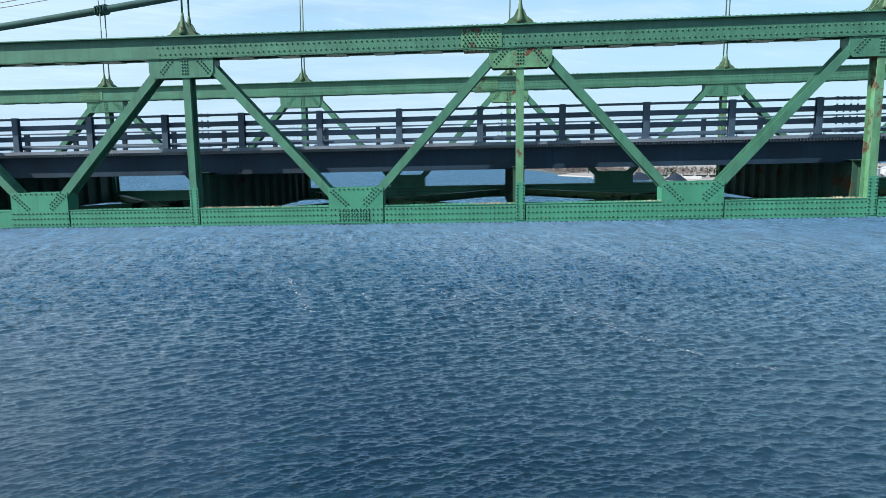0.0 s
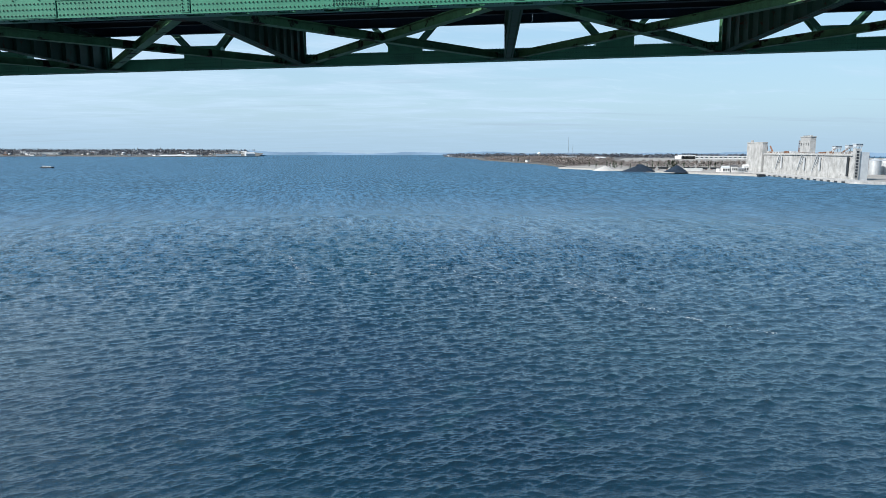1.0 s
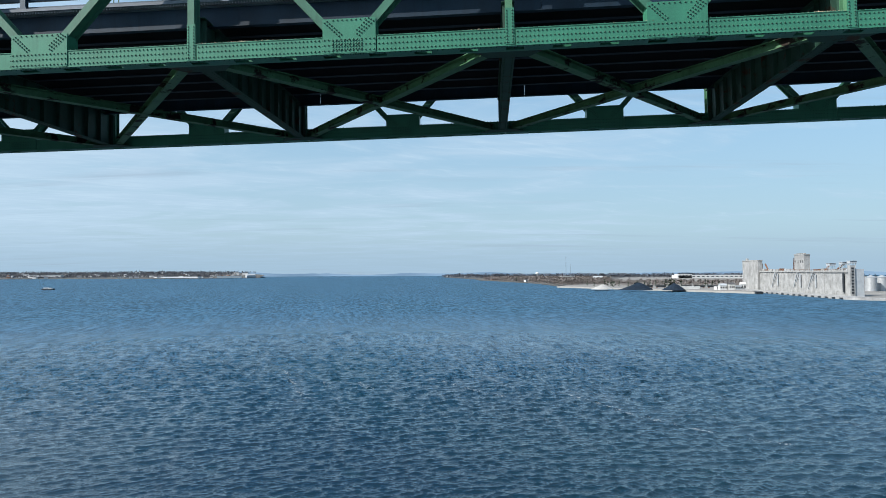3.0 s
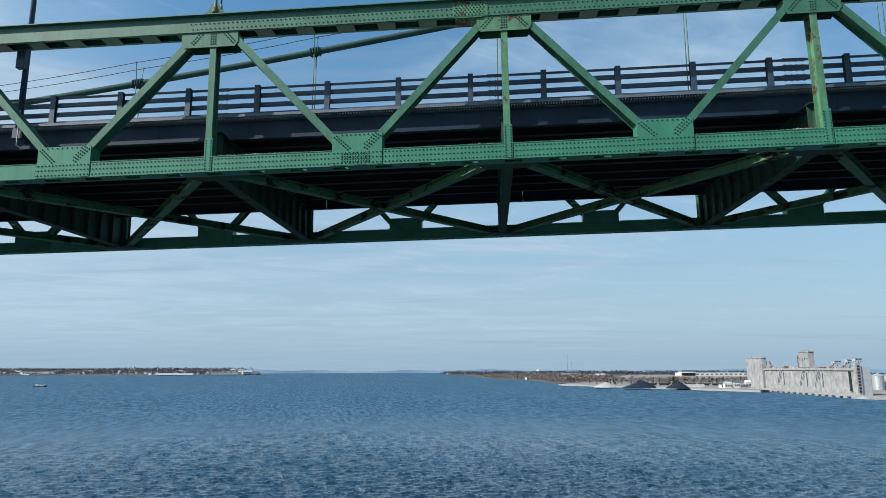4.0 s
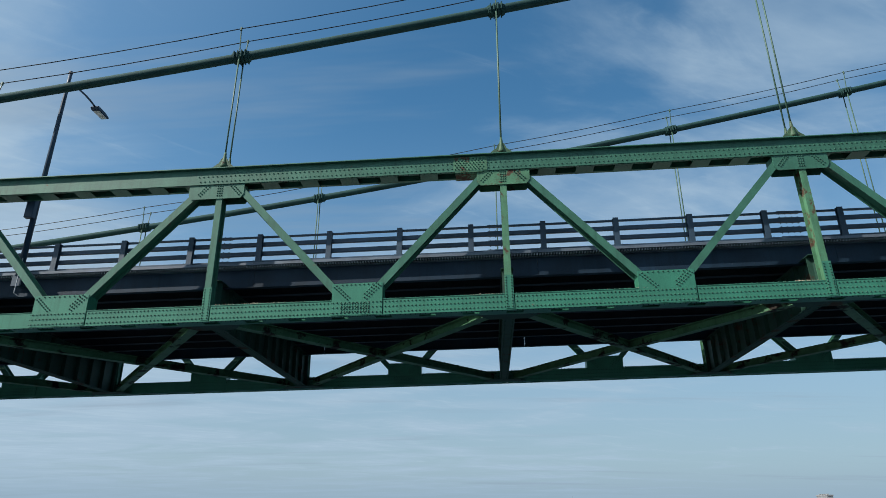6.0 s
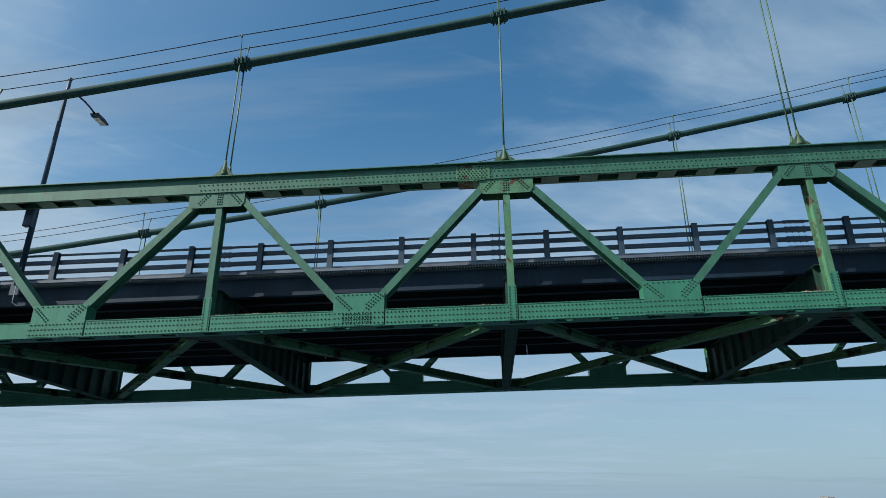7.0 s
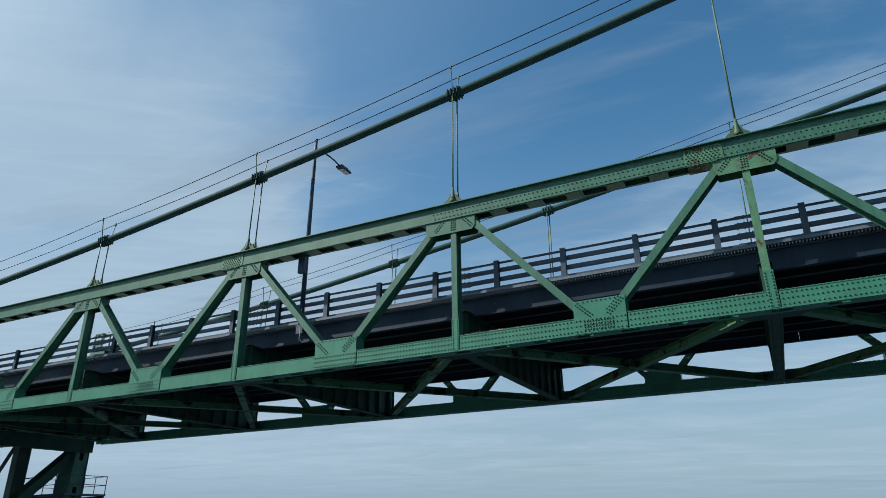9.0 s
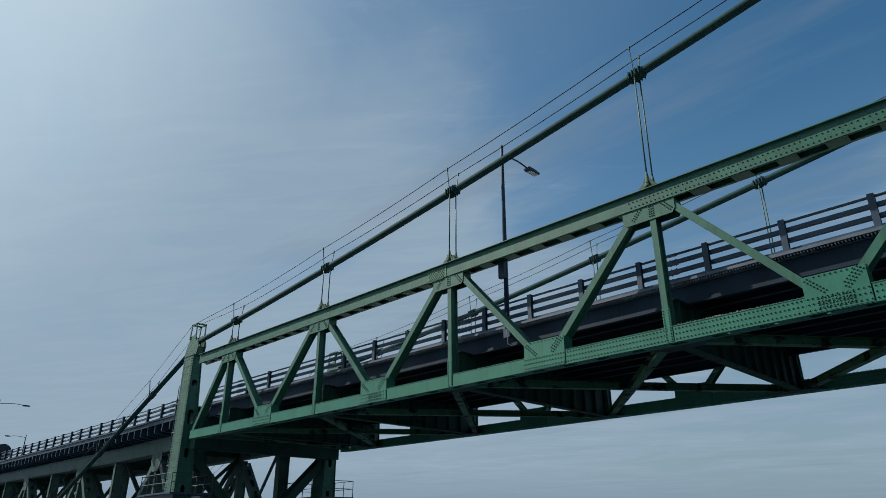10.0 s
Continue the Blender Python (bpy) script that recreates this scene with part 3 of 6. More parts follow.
    # lower gussets
    for k in range(-4, 4):
        l, r = GUSSET.get(k, (0.8, 0.8))
        u = (k + 0.5) * P
        bm = bmesh.new()
        shape = [(u - l, 0.004), (u + r, 0.004), (u + r, 0.99), (u - l, 0.99)]
        prism(bm, shape, -0.02, -0.001)
        prism(bm, shape, D + 0.001, D + 0.02)
        box(bm, u - l, u - l + 0.02, 0.0, D, 0.48, 0.96)
        box(bm, u + r - 0.02, u + r, 0.0, D, 0.48, 0.96)
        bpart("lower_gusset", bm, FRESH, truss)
        for i in range(7):
            for j in range(2):
                face.append((u - l + 0.06 + 0.068 * i + 0.07 * j, -0.02, 0.93 - 0.065 * i + 0.045 * j - 0.05, 0, -1, 0))
                face.append((u + r - 0.06 - 0.068 * i - 0.07 * j, -0.02, 0.93 - 0.065 * i + 0.045 * j - 0.05, 0, -1, 0))
                face.append((u + r - 0.13 - 0.068 * i - 0.07 * j, -0.02, 0.93 - 0.065 * i + 0.045 * j, 0, -1, 0)) if i < 6 else None
        for i in range(8):
            face.append((u - l + 0.3 + i * (l + r - 0.6) / 7, -0.02, 0.945, 0, -1, 0))
        for h in (0.075, 0.235, 0.385):
            row(u - l + 0.05, u + r - 0.05, h, 0.115, -0.02)
        if k in SPLICED:
            for j in range(4):
                row(u - 0.40, u + 0.42, 0.11 + j * 0.08, 0.085, -0.02)
            for i in range(12):
                top.append((u - 0.4 + i * 0.07, 0.03, -0.02, 0, 0, -1))
    rivets("rivets", face, truss, on_bridge)
    rivets("flange_rivets", top, truss, on_bridge, 0.026, 0.032)
    return truss


near_truss = build_truss()
far_truss = copy_thing(near_truss, near_truss.matrix_basis @ Matrix.Translation((0, W, 0)))
tagged(far_truss, "green painted riveted steel truss on the bridge's other side")

# ---------------------------------------------------------------- floor of the bridge
for k in range(-4, 5):
    u = k * P
    fb = thing("floor_beam", spot(u, W / 2, 0), "green riveted plate girder under the deck, darkened for its shade", "floor beam", "floor beams of the bridge")
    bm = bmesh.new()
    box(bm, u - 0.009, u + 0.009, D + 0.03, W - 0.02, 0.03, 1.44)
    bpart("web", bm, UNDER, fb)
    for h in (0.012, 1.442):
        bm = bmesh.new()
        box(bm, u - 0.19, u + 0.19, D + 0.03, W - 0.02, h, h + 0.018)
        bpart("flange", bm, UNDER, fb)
    for i in range(12):
        y = D + 0.25 + i * (W - D - 0.5) / 11
        for s in (-1, 1):
            bm = bmesh.new()
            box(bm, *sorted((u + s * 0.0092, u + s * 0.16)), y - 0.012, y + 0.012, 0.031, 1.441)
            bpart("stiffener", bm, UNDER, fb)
    spots = []
    for y in np.arange(D + 0.1, W - 0.1, 0.16):
        for s in (-1, 1):
            spots.append((u + s * 0.12, y, 0.012, 0, 0, -1))
    rivets("rivets", spots, fb, on_bridge, material=UNDER)

for i, y in enumerate((2.25, 3.40, 4.55, 5.68, 6.81, 7.96, 9.11)):
    st = thing("stringer", spot(0, y, 1.47), "steel stringer running lengthwise under the deck, darkened for its shade", "stringer", "stringers of the deck")
    for a in range(-5, 5):
        u0, u1 = max(a * P, END), min((a + 1) * P, RIGHT)
        bm = bmesh.new()
        prism(bm, [(y - 0.10, 1.461), (y + 0.10, 1.461), (y + 0.10, 1.478), (y + 0.007, 1.478), (y + 0.007, 1.94), (y + 0.10, 1.94),
                   (y + 0.10, 1.957), (y - 0.10, 1.957), (y - 0.10, 1.94), (y - 0.007, 1.94), (y - 0.007, 1.478), (y - 0.10, 1.478)], u0, u1 - 0.001, "x")
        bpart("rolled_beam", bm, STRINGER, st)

# lateral bracing in each panel
for k in range(-5, 4):
    for a, b, dz in ((k, k + 1, 0.0), (k + 1, k, 0.015)):
        ua, ub = max(a * P, END + 0.4), max(b * P, END + 0.4)
        br = thing("lateral_brace", spot(ua, D, 0.1), "rust-spotted dark green brace crossing under the deck", "brace", "lateral braces of the bridge")
        for bar, wide, deep, up in (("lower_flange", 0.30, 0.02, -0.13), ("upper_flange", 0.30, 0.02, 0.13), ("web", 0.016, 0.238, 0.0)):
            bm = bmesh.new()
            beam(bm, (ua + (0.45 if b > a else -0.45), D + 0.25, 0.16 + dz + up), (ub - (0.45 if b > a else -0.45), W - 0.25, 0.16 + dz + up), wide, deep, (0, 0, 1))
            bpart(bar, bm, BRACE, br)
    for yy, s in ((D + 0.012, 1), (W - 0.012, -1)):
        for uu in ((k + 1) * P,):
            gp = thing("brace_gusset", spot(uu, yy, 0.0), "horizontal green gusset plate of the lateral bracing", "gusset plate", "brace gussets")
            bm = bmesh.new()
            prism(bm, [(uu - 1.0, yy), (uu - 0.6, yy + s * 0.55), (uu + 0.6, yy + s * 0.55), (uu + 1.0, yy)], -0.012, 0.002, "z")
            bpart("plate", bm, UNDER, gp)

deck = thing("bridge_deck", spot(0, W / 2, 2.0), "roadway deck between the trusses of the bridge", "bridge deck", "", "structure")
bm = bmesh.new()
for a in range(-10, 9):
    u0, u1 = max(a * P / 2, END), min((a + 1) * P / 2, RIGHT)
    if u1 > u0:
        box(bm, u0, u1, 1.15, W - 0.68, 1.96, 2.12)
bpart("slab", bm, DECK, deck)


def edge_strip(y, out):
    """Fascia beam, curb plate and the comb of grating ends along one edge of the deck. out: -1 towards the near side."""
    for a in range(-5, 5):
        u0, u1 = max(a * P + 1.0, END), min((a + 1) * P + 0.992, RIGHT)
        bm = bmesh.new()
        y1 = y + out * 0.0
        box(bm, u0, u1, *sorted((y1, y1 - out * 0.02)), 1.40, 1.985)
        box(bm, u0, u1, *sorted((y1 + out * 0.03, y1 - out * 0.16)), 1.385, 1.399)
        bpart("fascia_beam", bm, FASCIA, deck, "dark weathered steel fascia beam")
        bm = bmesh.new()
        box(bm, u0, u1, *sorted((y1 + out * 0.27, y1 - out * 0.25)), 2.065, 2.155)
        box(bm, u0, u1, *sorted((y1 + out * 0.10, y1 - out * 0.3)), 1.986, 2.0)
        bpart("curb_plate", bm, CURB, deck, "grey steel curb plate")
    bm = bmesh.new()
    u = END + 0.05
    while u < RIGHT:
        box(bm, u, u + 0.028, *sorted((y + out * 0.22, y - out * 0.1)), 2.001, 2.064)
        u += 0.088
    bpart("grating_ends", bm, GALV, deck, "comb of grating bar ends", "stuff")


edge_strip(1.12, -1)
edge_strip(W - 0.65, 1)

RU, RP = -14.933, P / 4 + 0.022


def guard_rail(y, road, u0, u1, name_label):
    """Posts with four rails; road: which way the roadway lies."""
    rail = thing("guard_rail", spot(u0, y, 2.16), name_label, "guard rail", "guard rails of the bridge")
    k0, k1 = int(math.ceil((u0 - RU) / RP)), int(math.floor((u1 - RU) / RP))
    bm = bmesh.new()
    hbeam(bm, (0, 0, 0), (0, 0, 1.0), 0.17, 0.15)
    box(bm, -0.16, 0.16, -0.13, 0.15, 0.0, 0.022)
    box(bm, -0.075, 0.075, -0.068, 0.068, 0.992, 1.004)
    for sx in (-0.125, 0.125):
        for sy in (-0.1, 0.1):
            tube(bm, [(sx, sy, 0.022), (sx, sy, 0.075)], 0.013, 6)
    post = mesh_of("post", bm, SLATE)
    for k in range(k0, k1 + 1):
        p = part("post", post, None, rail)
        p.matrix_basis = Matrix.Translation(spot(RU + k * RP, y, 2.157))
    rails = ((3.09, 3.155, 0.075), (2.79, 2.935, 0.09), (2.465, 2.61, 0.09), (2.22, 2.295, 0.075))
    for h0, h1, d in rails:
        for k in range(k0, k1, 4):
            a, b = RU + k * RP, RU + min(k + 4, k1) * RP
            bm = bmesh.new()
            for s in range(min(4, k1 - k)):
                aa, bb = a + s * RP + 0.0, a + (s + 1) * RP
                yy = y + road * (0.078 + d / 2)
                box(bm, aa + (0.006 if s == 0 else 0), bb, yy - d / 2, yy + d / 2, h0, h1)
            bmesh.ops.bevel(bm, geom=[e for e in bm.edges if abs(e.verts[0].co.x - e.verts[1].co.x) > 1], offset=0.012, segments=1, affect="EDGES")
            bpart("rail", bm, SLATE, rail)
    # bolted sleeves where the rails are joined
    sl, bo = bmesh.new(), bmesh.new()
    for i in range(4):
        for s in (-1, 1):
            tube(bo, [(-0.27 + i * 0.18, s * 0.02, -0.12), (-0.27 + i * 0.18, s * 0.02, 0.12)], 0.014, 6)
    box(sl, -0.34, 0.34, -0.05, 0.05, -0.082, 0.082)
    sleeve, bolts = mesh_of("splice_sleeve", sl, SLATE), mesh_of("sleeve_bolts", bo, SLATE)
    m = math.ceil((u0 + 1.0) / P)
    while m * P - 0.2 < u1 - 1.0:
        for h0, h1, d in rails:
            q = part("splice_sleeve", sleeve, None, rail)
            q2 = part("sleeve_bolts", bolts, None, rail, kind="stuff")
            q2.matrix_basis = q.matrix_basis = Matrix.Translation(spot(m * P - 0.2, y + road * (0.078 + d / 2), (h0 + h1) / 2)) @ Matrix.Diagonal((1, (d + 0.012) / 0.1, (h1 - h0 + 0.012) / 0.164, 1))
        m += 1
    return rail


guard_rail(0.98, 1, END - 1.0, RIGHT, "slate blue steel bridge railing with four rails")
guard_rail(W - 0.52, -1, END - 1.0, RIGHT, "slate blue steel bridge railing across the roadway")

# ---------------------------------------------------------------- cables and suspenders
def cable_height(u):
    k = u / P
    return 11.19 + 1.455 * k + 0.08 * k * k


SADDLE = -42.0
for y, side in ((0.23, "near"), (W + 0.23, "far")):
    cb = thing("main_cable", spot(SADDLE, y, 6.0), "thick green painted main suspension cable rising towards the tower", "suspension cable", "main cables")
    pts = [spot(u, y, cable_height(u)) for u in np.arange(SADDLE + 0.4, RIGHT + 20, 1.5)]
    bm = bmesh.new()
    tube(bm, pts, 0.16, 14)
    part("cable", bm, CABLE, cb, smooth=True)
    for k in range(-4, 7):
        u = k * P
        c = spot(u, y, cable_height(u)); c.x += LEAN * G * (cable_height(u) - 5.2)
        slope = Vector((P, 0, cable_height(u + P / 2) - cable_height(u - P / 2) + G * P)).normalized()
        band = bmesh.new()
        tube(band, [c - slope * 0.30, c - slope * 0.29, c + slope * 0.29, c + slope * 0.30], [0.175, 0.20, 0.20, 0.175], 14)
        bolts = bmesh.new()
        for s in (-0.2, -0.07, 0.07, 0.2):
            tube(band, [c + slope * s - slope * 0.035, c + slope * s + slope * 0.035], 0.235, 14)
            for yy in (-0.24, 0.24):
                tube(bolts, [c + slope * s + Vector((0, yy, -0.14)), c + slope * s + Vector((0, yy, 0.14))], 0.026, 6)
        bp = part("cable_band", band, CABLE, cb, "bolted green cable band")
        part("band_bolts", bolts, CABLE, cb, kind="stuff")
        for yy in (-0.3, 0.3):
            bm = bmesh.new()
            q = c + Vector((0, yy * 0.75, 0.1)); q2 = c + Vector((0, yy * 1.15, 0.98))
            tube(bm, [q, q2], 0.022, 6)
            tube(bm, [q2 - Vector((0, 0, 0.06)), q2 + Vector((0, 0, 0.07))], 0.042, 6)
            part("rope_post", bm, ROPE, cb)
        # suspender pair
        foot = spot(u, y, 5.17)
        su = thing("suspender", foot, "pair of green wire rope suspenders with cast sockets", "suspender rope", "suspenders")
        for yy in (-0.2, 0.2):
            bm = bmesh.new()
            tube(bm, [foot + Vector((0, yy, 0.3)), c + Vector((0, yy, 0.0))], 0.027, 7)
            part("rope", bm, ROPE, su, smooth=True)
            bm = bmesh.new()
            tube(bm, [foot + Vector((0, yy, z)) for z in (0.05, 0.12, 0.3, 0.5, 0.62)], [0.11, 0.12, 0.075, 0.05, 0.036], 8)
            part("socket", bm, SOCKET, su, smooth=True)
        bm = bmesh.new()
        tube(bm, [c + Vector((0, -0.2 + 0.4 * i / 8, 0.0 + 0.20 * math.sin(math.pi * i / 8))) for i in range(9)], 0.027, 6)
        part("rope_loop", bm, ROPE, su)
        bm = bmesh.new()
        flare = [(-0.36, 0.041), (0.36, 0.041), (0.30, 0.12), (0.17, 0.21), (0.10, 0.36), (0.07, 0.40), (-0.07, 0.40), (-0.10, 0.36), (-0.17, 0.21), (-0.30, 0.12)]
        for yy in (-0.2, 0.0, 0.2):
            prism(bm, [(foot.x + a, foot.z + b) for a, b in flare], foot.y + yy - 0.035, foot.y + yy + 0.035)
        for sx in (-0.30, 0.30):
            for sy in (-0.12, 0.12):
                tube(bm, [(foot.x + sx, foot.y + sy, foot.z + 0.041), (foot.x + sx, foot.y + sy, foot.z + 0.11)], 0.028, 6)
        box(bm, foot.x - 0.42, foot.x + 0.42, foot.y - 0.26, foot.y + 0.26, foot.z + 0.002, foot.z + 0.04)
        part("base_casting", bm, SOCKET, su)
    for yy in (-0.345, 0.345):
        bm = bmesh.new()
        pts = []
        for k in range(-4, 7):
            u = k * P
            c = spot(u, y, cable_height(u)); c.x += LEAN * G * (cable_height(u) - 5.2)
            pts.append(c + Vector((0, yy, 1.0)))
        full = [spot(SADDLE - 0.1, y + yy * 0.4, 7.55)]
        for a, b in zip(pts[:-1], pts[1:]):
            full += [a, a.lerp(b, 0.25) + Vector((0, 0, -0.06)), a.lerp(b, 0.5) + Vector((0, 0, -0.08)), a.lerp(b, 0.75) + Vector((0, 0, -0.06))]
        full.append(pts[-1])
        tube(bm, full, 0.018, 5)
        part("guide_rope", bm, WIRE, cb, "thin dark guide rope above the cable")

# ---------------------------------------------------------------- lamps on the bridge
def street_lamp(u, y, h0, road, top=10.3, reach=2.2):
    lamp = thing("street_lamp", spot(u, y, h0), "dark steel lamp post with a curved arm and flat head", "street lamp", "street lamps")
    b = spot(u, y, h0)
    bm = bmesh.new()
    tube(bm, [b, b + Vector((0, 0, top - h0 - 0.55)), b + Vector((0, 0, top - h0))], [0.10, 0.065, 0.06], 10)
    part("pole", bm, POLE, lamp, smooth=True)
    bm = bmesh.new()
    tube(bm, [b + Vector((0, 0, top - h0 - 0.02)), b + Vector((0, 0, top - h0 + 0.05))], 0.075, 10)
    part("cap", bm, POLE, lamp)
    t = b + Vector((0, 0, top - h0 - 0.42))
    bm = bmesh.new()
    tube(bm, [t + Vector((0, road * reach * s, 0.16 * math.sin(s * 2.6))) for s in (0, 0.2, 0.4, 0.6, 0.8, 1.0)], 0.035, 8)
    part("arm", bm, POLE, lamp, smooth=True)
    e = t + Vector((0, road * (reach + 0.32), 0.16 * math.sin(2.6) - 0.02))
    bm = bmesh.new()
    prism(bm, [(e.y - 0.42, e.z - 0.02), (e.y - 0.30, e.z - 0.09), (e.y + 0.40, e.z - 0.07), (e.y + 0.44, e.z + 0.0), (e.y + 0.1, e.z + 0.075), (e.y - 0.36, e.z + 0.07)], e.x - 0.16, e.x + 0.16, "x")
    bmesh.ops.bevel(bm, geom=bm.edges[:], offset=0.02, segments=2, affect="EDGES")
    head = part("lamp_head", bm, POLE, lamp, "flat grey lamp head")
    bm = bmesh.new()
    box(bm, e.x - 0.12, e.x + 0.12, e.y - 0.22, e.y + 0.34, e.z - 0.098, e.z - 0.082)
    part("lens", bm, LENS, head)
    bm = bmesh.new()
    bx = b + Vector((-0.02, -road * 0.17, 2.0))
    box(bm, bx.x - 0.15, bx.x + 0.15, bx.y - 0.11, bx.y + 0.08, bx.z, bx.z + 0.72)
    bmesh.ops.bevel(bm, geom=bm.edges[:], offset=0.02, segments=1, affect="EDGES")
    part("control_box", bm, POLE, lamp, "dark control box on the pole")
    bm = bmesh.new()
    tube(bm, [b + Vector((0.06, -road * 0.1, z)) for z in (0.6, 0.0, -0.5, -0.62)] + [b + Vector((0.22, -road * 0.05, -0.72))], 0.018, 6)
    part("conduit", bm, GALV, lamp)
    bm = bmesh.new()
    box(bm, b.x - 0.17, b.x + 0.17, b.y - 0.05, b.y + 0.16, b.z - 0.35, b.z + 0.02)
    part("bracket", bm, SLATE, lamp)
    return lamp


street_lamp(-15.92, 0.78, 2.0, 1, 10.05, 1.75)
street_lamp(-94.3, 0.75, 2.0, 1, 9.6, 2.6)
street_lamp(-122.0, W - 0.25, 2.0, -1, 9.0)

# ---------------------------------------------------------------- cable bent at the end of the suspended span
def holed_plate(bm, x, thick, rows, z_edges, y_lo, y_hi):
    """Upright plate across y at x, with long round holes; y_lo, y_hi give its edges at a height."""
    for (z0, z1), hole in zip(zip(z_edges[:-1], z_edges[1:]), rows):
        zm = (z0 + z1) / 2
        out = []
        for z in (z0, zm, z1):
            out.append((y_lo(z), (y_lo(z) + y_hi(z)) / 2, y_hi(z)))
        o = [(out[0][0], z0), (out[0][1], z0), (out[0][2], z0), (out[1][2], zm), (out[2][2], z1), (out[2][1], z1), (out[2][0], z1), (out[1][0], zm)]
        if hole:
            a, b = hole
            c = out[1][1]
            n = 24
            inner = []
            for k in range(n):
                t = math.tau * k / n
                inner.append((c + a * math.cos(t), zm + (b - a) * (1 if math.sin(t) > 0 else -1 if math.sin(t) < 0 else 0) + a * math.sin(t)))
            def edge_point(t):
                dy, dz = math.cos(t), math.sin(t)
                s = min(((o[3][0] - c) / dy) if dy > 1e-6 else 1e9, ((o[7][0] - c) / dy) if dy < -1e-6 else 1e9,
                        ((z1 - zm) / dz) if dz > 1e-6 else 1e9, ((z0 - zm) / dz) if dz < -1e-6 else 1e9)
                return (c + dy * s, zm + dz * s)
            outer = [edge_point(math.atan2(q[1] - zm, q[0] - c)) for q in inner]
            for xx in (x,):
                vi = [bm.verts.new((xx, *q)) for q in inner]
                vo = [bm.verts.new((xx, *q)) for q in outer]
                for k in range(n):
                    j = (k + 1) % n
                    bm.faces.new((vi[k], vi[j], vo[j], vo[k]))
                for i in (0, 2, 4, 6):
                    cy, cz = o[i]
                    best = min(range(n), key=lambda k: abs(math.atan2(cz - zm, cy - c) - (math.atan2(outer[k][1] - zm, outer[k][0] - c))) if outer[k][0] is not None else 9)
                    for k in (best - 1, best):
                        j = (k + 1) % n
                        k = k % n
                        p0, p1 = outer[k], outer[j]
                        if abs(p0[0] - p1[0]) > 1e-4 and abs(p0[1] - p1[1]) > 1e-4:
                            bm.faces.new((vo[k], vo[j], bm.verts.new((xx, cy, cz))))
        else:
            for xx in (x,):
                bm.faces.new([bm.verts.new((xx, *q)) for q in (o[0], o[2], o[4], o[6])])
    bmesh.ops.remove_doubles(bm, verts=bm.verts, dist=0.003)
    bmesh.ops.recalc_face_normals(bm, faces=bm.faces)
    bmesh.ops.solidify(bm, geom=bm.faces[:], thickness=thick)


LEG0, LEG1 = -42.65, -41.35


